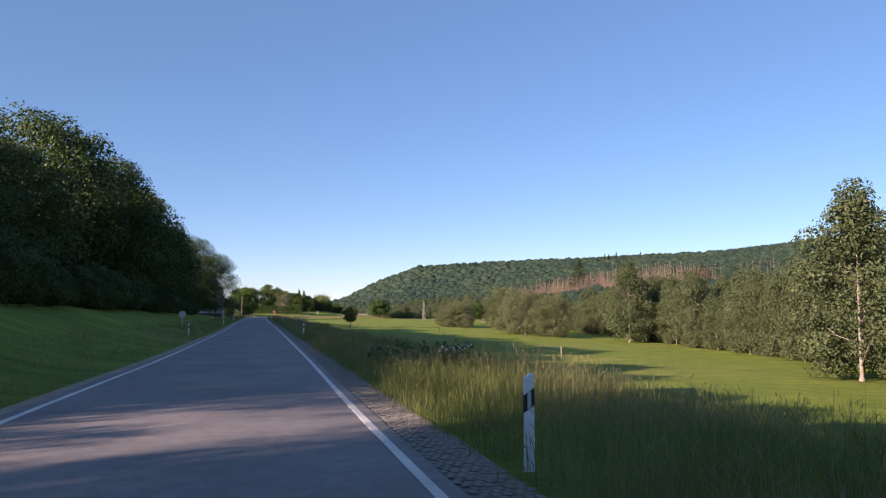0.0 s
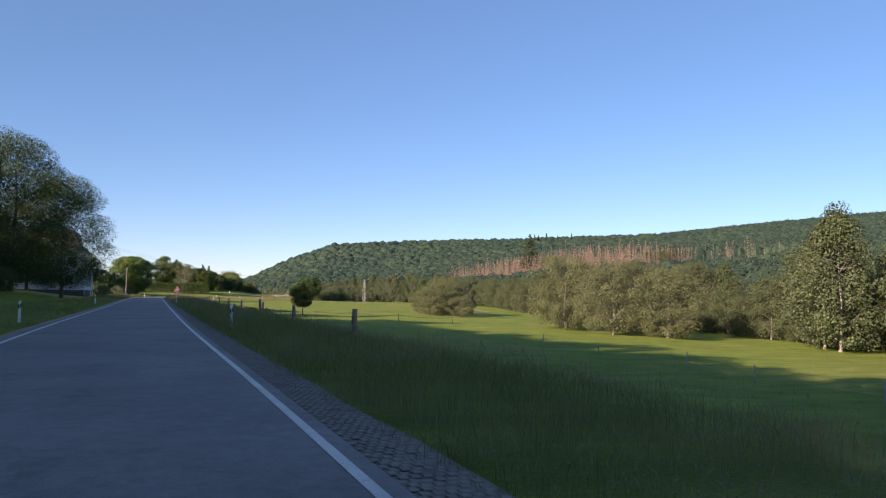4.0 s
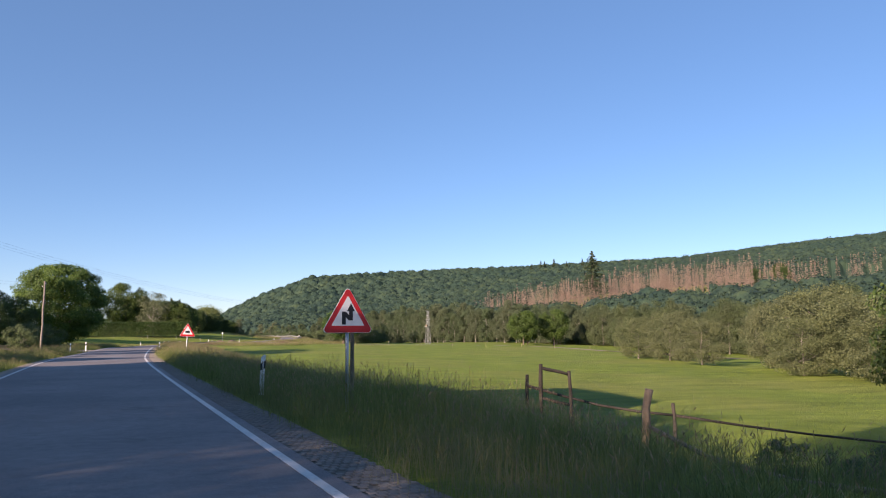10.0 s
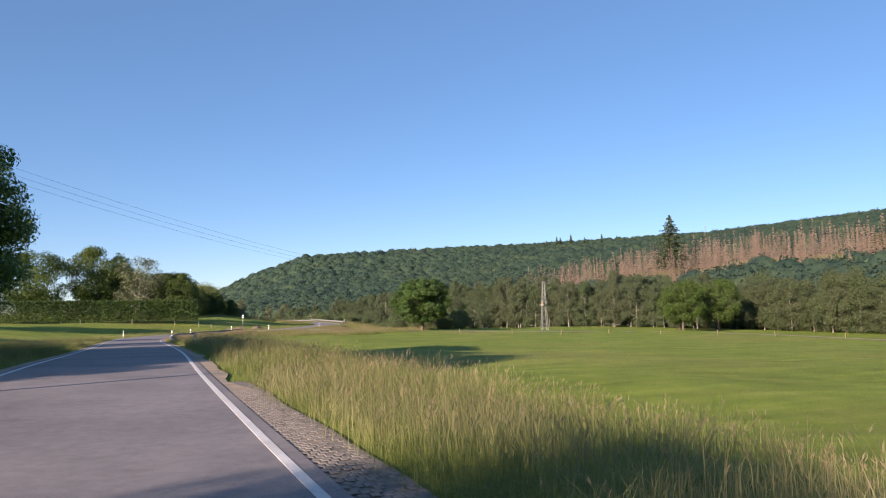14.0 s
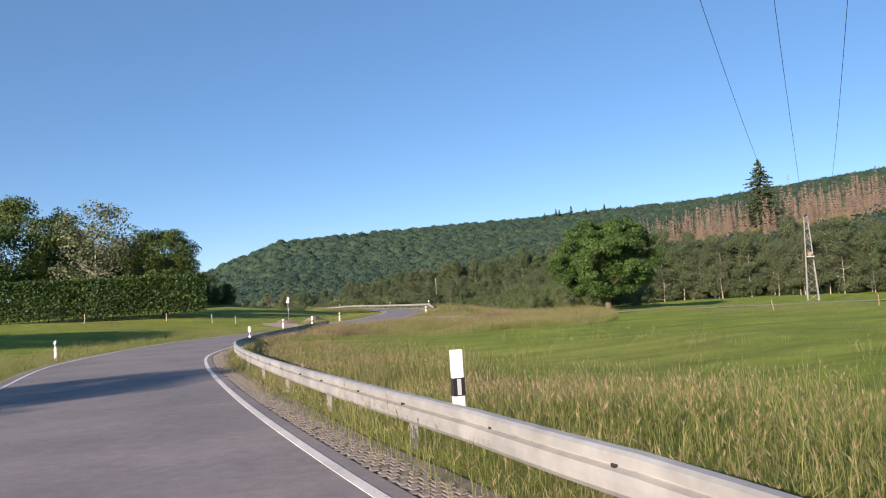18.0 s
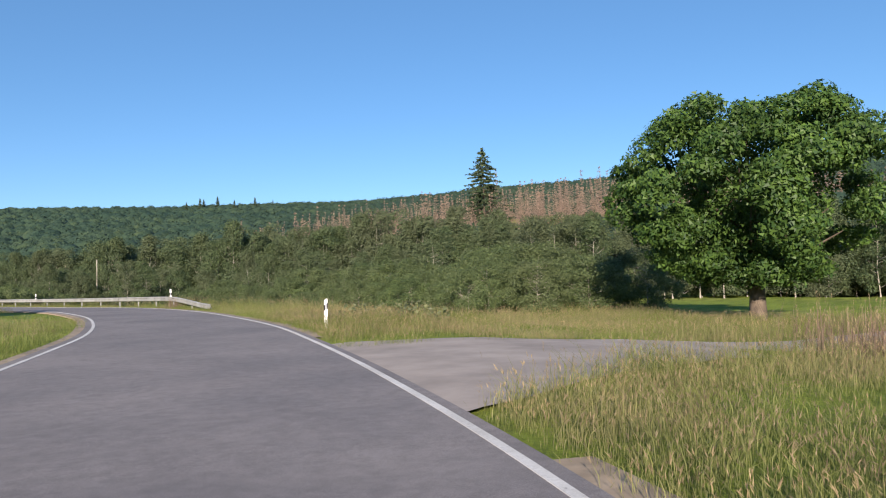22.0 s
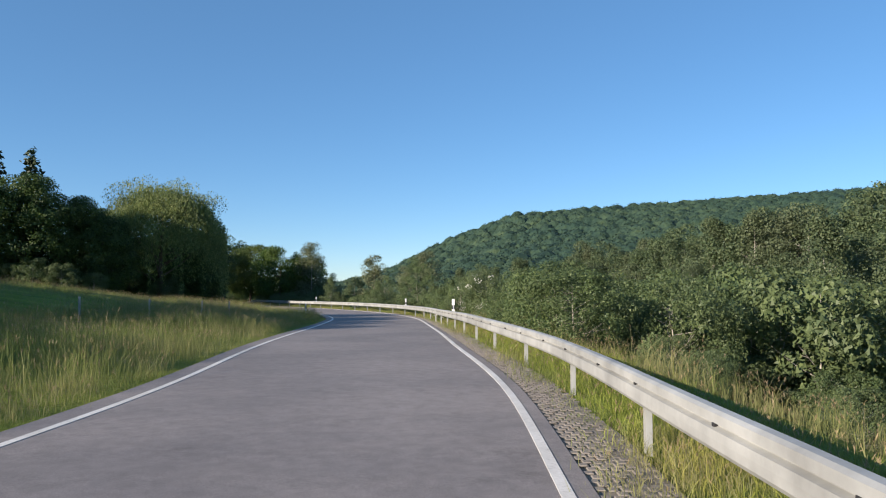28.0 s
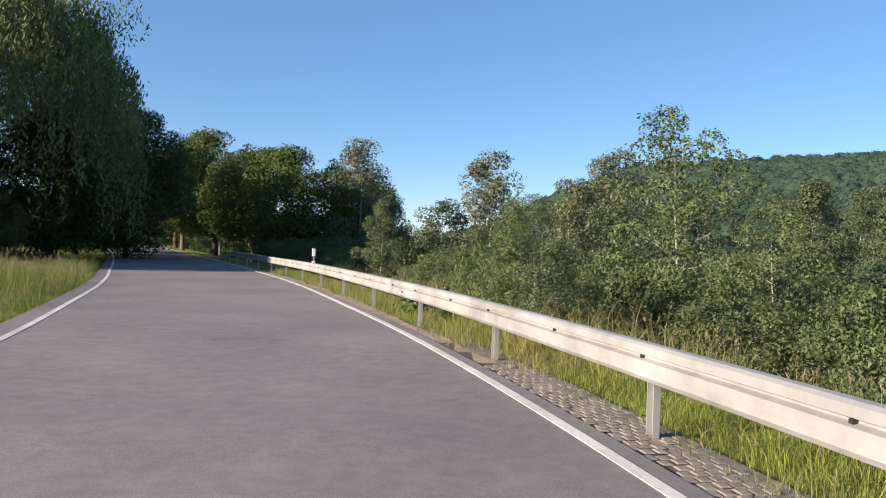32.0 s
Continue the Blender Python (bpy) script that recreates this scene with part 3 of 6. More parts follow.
def conifer_kind(seed, height, spread, leaf, bare=0.15, layers=16, ragged=0.3, trunk_r=0.22, thin=1.0, size=0.5, whorl=7, fine=7, taper=0.8):
    """Spruce: straight trunk, whorls of drooping branches set with needles."""
    r = np.random.RandomState(seed)
    pieces = [tube([(0, 0, -0.3), (0, 0, height * 0.5), (0.1, 0, height)], [trunk_r, trunk_r * 0.6, 0.02], 6)]
    pts = []
    for k in range(layers):
        f = k / (layers - 1)
        z = height * (bare + (0.97 - bare) * f)
        reach = spread * (1 - f) ** taper + 0.25
        for j in range(whorl):
            if r.rand() > thin:
                continue
            w = j * 6.283 / whorl + k * 0.7 + r.rand() * 0.5
            long = reach * (1 - ragged * r.rand())
            z = height * (bare + (0.97 - bare) * f) + r.normal() * height * 0.012
            tip = np.array([np.cos(w) * long, np.sin(w) * long, z - 0.16 * long])
            pieces.append(tube([(0, 0, z), tuple(tip)], [0.045, 0.012], 3, False))
            m = max(3, int(long * fine))
            t = np.linspace(0.15, 1.05, m)[:, None]
            line = np.array([0, 0, z]) * (1 - t) + tip * t
            pts.append(line + r.normal(size=(m, 3)) * [0.16, 0.16, 0.10])
    v, f = merge(pieces)
    return mesh_of("trunk", v, f, [BARK]), leaves_mesh("crown", np.vstack(pts), size, leaf, 0.15, seed, 0.5)


OAK = [tree_kind(10 + k, 14, 6.0, 2.5, 0.35, LEAF_OAK, 26000, 0.27, "round", lumps=110, gap=0.26, fill=0.3) for k in range(3)]
ALDER = [tree_kind(20 + k, 12, 3.8, 0.2, 0.15, LEAF_ALDER, 13000, 0.21, ("egg", "flame", "egg", "round")[k], GREYBARK, lumps=62, gap=0.24, limb=16, fill=0.2) for k in range(4)]
SHRUB = [tree_kind(30 + k, 4.2, 2.7, 0.2, 0.07, LEAF_BUSH, 8000, 0.15, "round", PALEBARK, lumps=44, gap=0.22, limb=9, single=True) for k in range(4)]
MAPLE = tree_kind(41, 11.6, 6.0, 2.5, 0.42, LEAF_MAPLE, 90000, 0.19, "round", lumps=190, gap=0.46, limb=14, fill=0.12, single=True, inside=0.22, flat=0.55)
CHESTNUT = tree_kind(43, 12.8, 6.4, 0.6, 0.5, LEAF_CHEST, 90000, 0.20, "round", lumps=230, gap=0.38, limb=14, fill=0.12, single=True, inside=0.22, flat=0.6)
LONE = tree_kind(45, 7.6, 3.3, 2.3, 0.15, LEAF_DARK, 26000, 0.2, "round", lumps=90, gap=0.0, fill=0.6, limb=10)
POPLAR = tree_kind(47, 12, 2.6, 0.8, 0.2, LEAF_GREY, 13000, 0.2, "egg", PALEBARK, lumps=60, gap=0.1, limb=12, single=True)
DARK = [tree_kind(50 + k, 16, 6.5, 0.7, 0.34, LEAF_DARK, 28000, 0.28, "round", lumps=120, gap=0.26, fill=0.3, limb=12) for k in range(2)]
BIRCH = tree_kind(55, 13, 4.6, 2.0, 0.2, LEAF_GREY, 6500, 0.28, "round", PALEBARK, lumps=70, gap=0.1, limb=16)
SPRUCE = conifer_kind(60, 24, 9.0, NEEDLE, 0.2, 19, 0.55, 0.3, size=0.85, whorl=8, fine=7, taper=0.7)
SPRUCES = conifer_kind(62, 15, 3.6, NEEDLE, 0.08, 22, 0.3, 0.22, size=0.55, whorl=9, fine=10)


def scatter(name, kinds, places, scales, label, category, mats=None):
    """Far woods as one object: many trees of a few kinds, each turned and scaled."""
    packs = []
    for tr, cr in kinds:
        pk = []
        for me in (cr,):
            v = np.empty(len(me.vertices) * 3, np.float32)
            me.vertices.foreach_get("co", v)
            f = np.empty(len(me.polygons) * 3, np.int32)
            me.loops.foreach_get("vertex_index", f)
            pk.append((v.reshape(-1, 3), f.reshape(-1, 3)))
        packs.append(pk[0])
    vs, fs, off = [], [], 0
    for (x, y, z), s in zip(places, scales):
        v, f = packs[R.randint(len(packs))]
        w = R.rand() * 6.28
        c, q = np.cos(w) * s, np.sin(w) * s
        vs.append(np.stack([v[:, 0] * c - v[:, 1] * q + x, v[:, 0] * q + v[:, 1] * c + y, v[:, 2] * s * (0.9 + 0.25 * R.rand()) + z], 1))
        fs.append(f + off)
        off += len(v)
    ob = new(name, mesh_of(name, np.vstack(vs), np.vstack(fs), [kinds[0][1].materials[0]], smooth=name == "hill_forest"))
    return tagged(ob, label, category, kind="stuff")


def hill_places(n, test, jitter=1.0, box=((60, 900), (-100, 1150))):
    x = R.uniform(*box[0], n)
    y = R.uniform(*box[1], n)
    df, sf, _ = along(FOOT, x, y)
    dr, sr, _ = along(RIDGE, x, y)
    ok = (sf > 0) & ((sr < 0) | (dr < 30)) & test(x, y, df, dr)
    x, y = x[ok], y[ok]
    return np.stack([x, y, ground_z(x, y) - 0.5], 1)


def in_red(x, y, grow=1.0):
    """The stand of dead spruces: a long patch on the near shoulder of the hill."""
    a = math.atan2(0.31, 0.95)
    u, v = (x - 248) * math.cos(a) + (y - 525) * math.sin(a), -(x - 248) * math.sin(a) + (y - 525) * math.cos(a)
    return ((u / (46 * grow)) ** 2 + (v / (102 * grow)) ** 2) < 1 + 0.25 * np.sin(v * 0.12) * np.sin(u * 0.2)


def clearing(x, y):
    """A small pasture cut into the wooded slope."""
    return ((x - 318) / 52) ** 2 + ((y - 438) / 34) ** 2 < 1


def hill_canopy(step=2.6, cell=7.4):
    """The wood on the hillside: a rolling roof of crowns, set with tufts of leaves."""
    r = np.random.RandomState(70)
    x0, y0, nx, ny = 60.0, -100.0, int(840 / step), int(1400 / step)
    gx, gy = np.meshgrid(x0 + np.arange(nx) * step, y0 + np.arange(ny) * step)
    X, Y = gx.ravel(), gy.ravel()
    jx, jy, jh = r.rand(400, 400), r.rand(400, 400), r.rand(400, 400)

    def crowns(x, y):
        """Height of the crowns over the ground, and the way the surface faces."""
        i, j = np.floor((x - x0) / cell).astype(int) + 2, np.floor((y - y0) / cell).astype(int) + 2
        best, fx, fy = np.full(len(x), -9.0), np.zeros(len(x)), np.zeros(len(x))
        for di in (-1, 0, 1):
            for dj in (-1, 0, 1):
                k, m = np.clip(i + di, 0, 399), np.clip(j + dj, 0, 399)
                dx, dy = x - (x0 + (k - 2 + jx[k, m]) * cell), y - (y0 + (m - 2 + jy[k, m]) * cell)
                h = 6.4 + 4.0 * jh[k, m] - 0.13 * (dx * dx + dy * dy) / (0.7 + 0.6 * jh[k, m])
                up = h > best
                best, fx, fy = np.where(up, h, best), np.where(up, dx, fx), np.where(up, dy, fy)
        return best, np.stack([fx * 0.24, fy * 0.24, np.ones(len(x))], 1)

    def wooded(x, y):
        df, sf, _ = along(FOOT, x, y)
        dr, sr, _ = along(RIDGE, x, y)
        return (sf > 0) & (df > 14) & ((sr < 0) | (dr < 45)) & ~in_red(x, y, 0.93) & ~clearing(x, y)

    ok = wooded(X, Y)
    z = ground_z(X, Y) + np.where(ok, np.maximum(crowns(X, Y)[0], 1.0) - 0.5, -0.3)
    f = (np.arange(ny - 1)[:, None] * nx + np.arange(nx - 1)[None]).ravel()
    f = np.stack([f, f + 1, f + 1 + nx, f + nx], 1)
    f = f[ok[f].any(1)]
    use, f = np.unique(f, return_inverse=True)
    f = f.reshape(-1, 4)
    f = np.vstack([f[:, [0, 1, 2]], f[:, [0, 2, 3]]])
    body = np.stack([X, Y, z], 1)[use]
    n = 620000
    x, y = r.uniform(62, 895, n), r.uniform(-95, 1295, n)
    near = r.rand(n) < np.clip(260 / (np.hypot(x - 60, y - 420) + 1), 0.3, 1)
    k = wooded(x, y) & near
    x, y = x[k], y[k]
    h, face = crowns(x, y)
    h = np.maximum(h, 1.0) + r.normal(size=len(x)) * 0.3
    face = face + r.normal(size=(len(x), 3)) * 0.45
    me = leaves_mesh("tufts", np.stack([x, y, ground_z(x, y) + h], 1), 1.05, LEAF_HILL, 0, 71, 0.8, 0.25, True, face)
    v = np.empty(len(me.vertices) * 3, np.float32)
    me.vertices.foreach_get("co", v)
    v = v.reshape(-1, 3)
    full = np.vstack([body, v])
    ob = new("hill_forest", mesh_of("hill_forest", full, np.vstack([f, np.arange(len(v)).reshape(-1, 3) + len(body)]), [LEAF_HILL]))
    return tagged(ob, "dense dark green broadleaf forest covering the hillside", "forest", kind="stuff")


DEADS = [conifer_kind(80 + k, 17, 2.1, DEAD, 0.05, 14, 0.5, 0.16, 0.75, 0.5, 6, 4) for k in range(3)]
hill_canopy()
red = hill_places(9000, lambda x, y, df, dr: in_red(x, y) | ((R.rand(len(x)) < 0.10) & in_red(x - 40, y, 1.35)), box=((100, 460), (380, 740)))[:1500]
scatter("dead_spruce_stand", DEADS, red, np.where(R.rand(len(red)) < 0.05, 0.72 + 0.3 * R.rand(len(red)), 0.5 + 0.28 * R.rand(len(red))), "stand of pinkish-brown dead spruces on the hillside", "forest")


# ---- trees one by one ----
plant("maple_tree", MAPLE, (66.4, 423.9, -1.8), 0.95, 20, "full green maple standing alone beside the field track", tall=1.02)
plant("chestnut_tree", CHESTNUT, (-5.8, 325), 0.9, 70, "broad bright green chestnut tree beside the road")
plant("lone_tree", LONE, (25.9, 218.8), 0.62, 10, "small round dark green tree in the meadow", tall=1.25)
plant("spruce_tree", SPRUCE, (238.4, 537.8), 1.18, 0, "tall living spruce above the dead stand")
for x, y, q in ((282, 452, 0.6), (292, 462, 0.55), (300, 470, 0.6), (288, 474, 0.5)):
    plant("hill_tree", DARK[int(x) % 2], (x, y), q, None, "dark green tree rising above the hillside wood", "tree", "trees above the hillside wood")
for x, y, q in ((452, 958, 0.8), (460, 950, 1.0), (468, 955, 0.9), (474, 944, 1.05), (486, 936, 0.8), (500, 925, 0.9), (512, 915, 0.7)):
    plant("ridge_spruce", SPRUCES, (x, y, float(ground_z(x, y)[0]) + 2), q, None, "dark spruce standing on the wooded ridge", "tree", "spruces on the ridge")
plant("birch_tree", BIRCH, (14.2, 452), 1.0, 0, "half bare greyish birch behind the hedge")
plant("broad_tree", OAK[0], (21.5, 453), 0.72, 40, "round dark green tree behind the hedge")
plant("broad_tree", OAK[1], (7.0, 478), 1.15, 10, "tall broad green tree beyond the hedge")
plant("broad_tree", OAK[2], (-6.0, 470), 1.05, 80, "tall broad green tree beyond the hedge")
plant("broad_tree", OAK[1], (-34, 399), 1.1, 20, "large dark green tree at the field's edge")
plant("broad_tree", OAK[0], (-48, 410), 0.6, 120, "dark green tree at the field's edge")
plant("broad_tree", OAK[2], (-26.5, 297), 0.68, 200, "dark green tree beside the paddock")
# the first two are hidden from view, added to cast shadow bands on the road
for x, y, s in ((-20, 263, 0.62), (-22.5, 272, 0.6), (-20.5, 336, 0.82), (-22, 362, 0.65), (-19, 352, 0.42), (-29, 349, 0.45), (-40, 362, 0.45)):
    plant("broad_tree", OAK[int(y) % 3], (x, y), s, None, "dark green tree behind the gardens, some added for shade", "tree", "trees behind the gardens")
for x, y, s in ((27, 485, 0.6), (20, 493, 0.7), (12, 486, 0.85), (29, 500, 0.42), (22, 508, 0.68), (12, 505, 0.7)):
    plant("broad_tree", OAK[int(y) % 3], (x, y), s, None, "dark green tree at the meadow's edge", "tree", "trees at the meadow's edge")
plant("broad_tree", OAK[0], (-38, 298), 1.3, 30, "large dark green tree beside the paddock")
plant("broad_tree", OAK[1], (-36, 302), 0.9, 90, "dark green tree beside the paddock")
# the dark wood on the bank that shades the first straight
for k in range(46):
    y = 4 + k * 3.45 + R.uniform(-1.2, 1.2)
    x = -19.5 - (k % 3) * 6.5 - R.rand() * 2.5 + (3.5 if y > 85 else 0)
    if 150 < y:
        x -= 3
    plant("wood_tree", DARK[k % 2], (x, y), R.uniform(0.78, 0.98) * (0.76 if y < 34 else 0.86 if y < 75 else 1.08), None, "dark broadleaf tree in the roadside wood, some added for shade", "tree", "trees of the roadside wood", R.uniform(0.9, 1.1))
# unseen trees behind the start, added only for the shade they cast
for k in range(44):
    y = 1 - k * 4.6
    if k < 3:                                         # a narrow gap lets a streak of sun onto the road
        continue
    plant("wood_tree", DARK[k % 2], (-17 - (k % 3) * 6, y), R.uniform(0.85, 1.05), None, "dark broadleaf tree in the roadside wood, some added for shade", "tree", "trees of the roadside wood")
# three more unseen trees that close the shade around the gap
for x, y, q in ((-20, -6.2, 0.8), (-27, -9.7, 0.85), (-33, -13, 0.9)):
    plant("wood_tree", DARK[0], (x, y), q, None, "dark broadleaf tree in the roadside wood, some added for shade", "tree", "trees of the roadside wood")
EDGE = [tree_kind(130 + k, 4.4, 2.9, 0.1, 0.06, LEAF_DARK, 16000, 0.13, "round", BARK, lumps=60, gap=0.12, limb=14, single=True) for k in range(2)]
# dark bushes added so that the bank looks as dark as deep shade
for k in range(40):
    y = 14 + k * 3.9 + R.uniform(-1, 1)
    plant("bank_shade_bush", EDGE[k % 2], (-12.6 - R.rand() * 2.6 - (1.5 if y < 40 else 0), y), R.uniform(0.5, 0.85), None, "dark bush added to deepen the bank's shade", "bush", "bushes at the wood's edge")
ASH = tree_kind(57, 16, 5.2, 1.4, 0.26, LEAF_DARK, 60000, 0.14, "egg", lumps=140, gap=0.2, limb=30, single=True)
plant("ash_tree", ASH, (-9.6, 181), 0.9, 30, "thin-leaved ash tree standing before the white house")
plant("ash_tree", ASH, (-13.5, 172), 1.05, 130, "thin-leaved ash tree standing before the white house")
plant("ash_tree", ASH, (-15.5, 197.3), 0.92, 220, "thin-leaved ash tree standing before the white house")

# extra trees added to put the house, road and verge in shade
for x, y, s in ((-26, 166, 0.9), (-34, 172, 0.7), (-40, 178, 0.8), (-38, 201, 0.9), (-46, 209, 0.95), (-22, 160, 0.9), (-25, 178, 0.55), (-25, 192.5, 0.72), (-24.5, 200.5, 0.56), (-26, 206, 0.75), (-32, 211, 0.8)):
    plant("wood_tree", DARK[int(y) % 2], (x, y), s, None, "dark broadleaf tree in the roadside wood, some added for shade", "tree", "trees of the roadside wood")
# trees added left of the view, sized to throw shade over meadow and road
for x, y, s in ((42, 534, 0.46), (48, 540, 0.35), (30, 522, 0.66), (26, 537, 0.62), (34, 550, 0.38), (37, 541, 0.58), (33, 532, 0.6), (24, 514, 0.74), (28, 500, 0.6), (33, 509, 0.5), (20, 522, 0.74), (29, 531, 0.58), (22, 490, 0.68)):
    plant("dark_tree", DARK[int(x) % 2], (x, y), s, None, "dark tree added out of view to shade meadow and road", "tree", "trees at the meadow's edge")

# alders and willows along the brook at the hill's foot
BELT = spline([(52, 20), (66, 70), (77, 118), (83, 143), (92, 190), (98, 235), (112, 300), (128, 352), (140, 400), (148, 440)], 3.6)
k = 0
for px, py in BELT:
    for row in range(2):
        if 238 < py < 262 and row == 0:
            continue
        x, y = px + 3 + row * 6.5 + R.uniform(-1.6, 1.6), py + R.uniform(-1.8, 1.8)
        s = (0.62 + 0.6 * R.rand() ** 1.4) * (1.0 if py < 300 else 0.85) * (0.62 if 236 < py < 290 else 1.0)
        plant("alder_tree", ALDER[k % 4], (x, y), s, None, "grey-green alder beside the brook with pale stems showing", "tree", "alders along the brook", R.uniform(0.9, 1.12))
        k += 1
for x, y, s in ((54, 59, 1.5), (56.5, 61.5, 1.3), (64, 48, 1.2), (78, 150, 1.45), (81, 155, 1.3), (86, 158, 1.12), (88, 150, 1.2)):
    plant("alder_tree", ALDER[1], (x, y), s, None, "tall alder rising above the brook's trees", "tree", "alders along the brook")
LEAF_SALLOW = leaf_material("leaves_sallow", (0.072, 0.094, 0.040), (0.155, 0.178, 0.082), (0.13, 0.135, 0.07), 0.3)
SALLOW = [tree_kind(150 + k, 10, 5.6, 0.3, 0.22, LEAF_SALLOW, 24000, 0.19, "round", POLEWOOD, lumps=120, gap=0.28, fill=0.25, limb=12, inside=0.1, flat=0.65) for k in range(2)]
for n, (x, y, s, tall_) in enumerate(((64, 191, 1.05, 1.12), (68.5, 198, 0.85, 1.1), (64, 177, 1.0, 1.05), (69, 171, 0.9, 1.1), (73, 185, 0.95, 1.0), (61, 246, 0.62, 0.95), (66, 251, 0.78, 1.0), (62.5, 256, 0.6, 0.9), (69, 259, 0.85, 1.05),
                                      (73, 267, 0.8, 1.0), (72, 280, 0.62, 0.95), (77, 292, 0.7, 1.0), (66, 241, 0.55, 0.8), (80, 303, 0.65, 1.0))):
    plant("willow_tree", SALLOW[n % 2], (x, y), s, None, "rounded grey-green willow with many stems in the meadow", "tree", "willows in the meadow", tall_)
for x, y, s in ((116, 402, 0.62), (128, 404, 0.66), (121, 408, 0.5)):
    plant("round_tree", OAK[1], (x, y), s * 1.15, None, "dense dark green round tree at the wood's edge", "tree", "round trees at the wood's edge")

# young dense wood on the slope beyond the bends
LEAF_YOUNG = leaf_material("leaves_young_wood", (0.044, 0.080, 0.040), (0.122, 0.162, 0.076), (0.115, 0.125, 0.070))
YOUNG = [tree_kind(90 + k, 9.5, 2.6, 0.3, 0.08, LEAF_YOUNG, 9000, 0.17, ("egg", "flame", "egg")[k], PALEBARK, lumps=42, gap=0.26, limb=16, fill=0.2) for k in range(3)]
SLOPE = spline([(150, 395), (138, 440), (130, 475), (128, 500), (126, 540), (118, 580), (112, 630)], 3.4)
for n, (px, py) in enumerate(SLOPE):
    for row in range(3):
        x, y = px + row * 5.5 + R.uniform(-1.7, 1.7), py + R.uniform(-1.7, 1.7)
        plant("young_tree", YOUNG[(n + row) % 3], (x, y), R.uniform(0.85, 1.15) * np.interp(py, [400, 450, 490, 520, 570, 630], [1.1, 1.3, 1.45, 1.45, 1.35, 1.1]), None, "slender young tree of the dense slope wood", "tree", "young trees of the slope wood", R.uniform(0.9, 1.1))
for n in range(60):
    y = R.uniform(470, 640)
    x = np.interp(y, [470, 520, 560, 600, 640], [98, 96, 98, 95, 90]) + R.uniform(0, 18)
    plant("young_tree", YOUNG[n % 3], (x, y), R.uniform(0.65, 0.95), None, "slender young tree of the dense slope wood", "tree", "young trees of the slope wood")

# bushes below the outer crash barrier
n = 0
NEARS = [tree_kind(34 + k, 4.2, 2.6, 0.1, 0.075, LEAF_BUSH, 18000, 0.10, "round", PALEBARK, lumps=64, gap=0.2, limb=24, single=True) for k in range(3)]
for y in np.arange(447, 622, 2.6):
    rows = ((4.2, 0.55), (7.5, 0.85), (12.0, 1.0), (17.0, 1.1))
    if y < 478:
        rows = ((15.0, 0.6), (19.5, 0.85), (23.5, 1.0), (28.0, 1.15))
    elif y < 488:
        rows = ((13.0, 0.65), (16.5, 0.8), (20.0, 0.9))
    elif y < 520:
        rows = ((6.5, 0.3), (10.0, 0.4), (14.0, 0.45), (18.0, 0.5))
    elif y > 568:
        rows = ((4.6, 0.42), (8.0, 0.62), (13.0, 0.85))
    for off, s in rows:
        if off < 5 and (560 < y < 577 or R.rand() < 0.25):
            continue
        p = beside(y, off + R.uniform(-1.0, 1.0))
        plant("bush", NEARS[n % 3] if off < 11 or y < 500 else SHRUB[n % 4], (p[0], p[1] + R.uniform(-1, 1)), s * R.uniform(0.8, 1.2), None, "dense green bush below the crash barrier", "bush", "bushes below the crash barrier", R.uniform(0.85, 1.15))
        n += 1
SAPLING = [tree_kind(140 + k, 7.0, 1.9, 0.4, 0.06, LEAF_BUSH, 16000, 0.085, ("egg", "flame")[k], PALEBARK, lumps=46, gap=0.3, limb=20, fill=0.2, single=True) for k in range(2)]
for y, off, s in ((579, 9.2, 0.95), (571, 11, 0.6), (459, 27, 0.85), (463, 25, 0.8), (455, 28, 0.8), (468, 24, 0.7), (575, 9, 0.62), (584, 6.5, 0.55), (590, 10, 0.75), (597, 6, 0.6), (604, 9, 0.8), (568, 13, 0.6)):
    p = beside(y, off)
    plant("young_tree", SAPLING[n % 2] if y > 500 else YOUNG[n % 3], p[:2], s * (1.15 if y > 500 else 1), None, "thin young tree behind the crash barrier", "tree", "young trees behind the barrier")
    n += 1

# the far bend: willow, dark trees, poplar
def weeping_kind(seed, height, spread):
    r = np.random.RandomState(seed)
    pieces, ends = limbs(seed, height * 0.95, 2.5, 0.45, spread * 0.75, 16, rise=0.7)
    v, f = merge(pieces)
    pts = [crown_points(seed, 7000, height, height * 0.45, spread * 0.9, "round", 60, 0.05, 0.4)[0]]
    for k in range(1500):
        w, q = r.rand() * 6.283, np.sqrt(r.rand()) * 1.02
        top = height * (0.96 - 0.34 * q ** 2.6) + r.normal() * 0.4
        long = height * (0.16 + 0.42 * r.rand() ** 1.4 * q)
        m = int(long * 10)
        t = np.linspace(0, 1, m)[:, None]
        c = np.array([np.cos(w) * q * spread, np.sin(w) * q * spread, top])
        pts.append(c + np.c_[np.cos(w) * 0.4 * t, np.sin(w) * 0.4 * t, -long * t] + r.normal(size=(m, 3)) * [0.14, 0.14, 0.1])
    pts = np.vstack(pts)
    pts = pts[pts[:, 2] > 0.8]
    return mesh_of("trunk", v, f, [BARK], smooth=True), leaves_mesh("crown", pts, 0.27, LEAF_WILLOW, 0.8, seed, 0.35, 0.0)


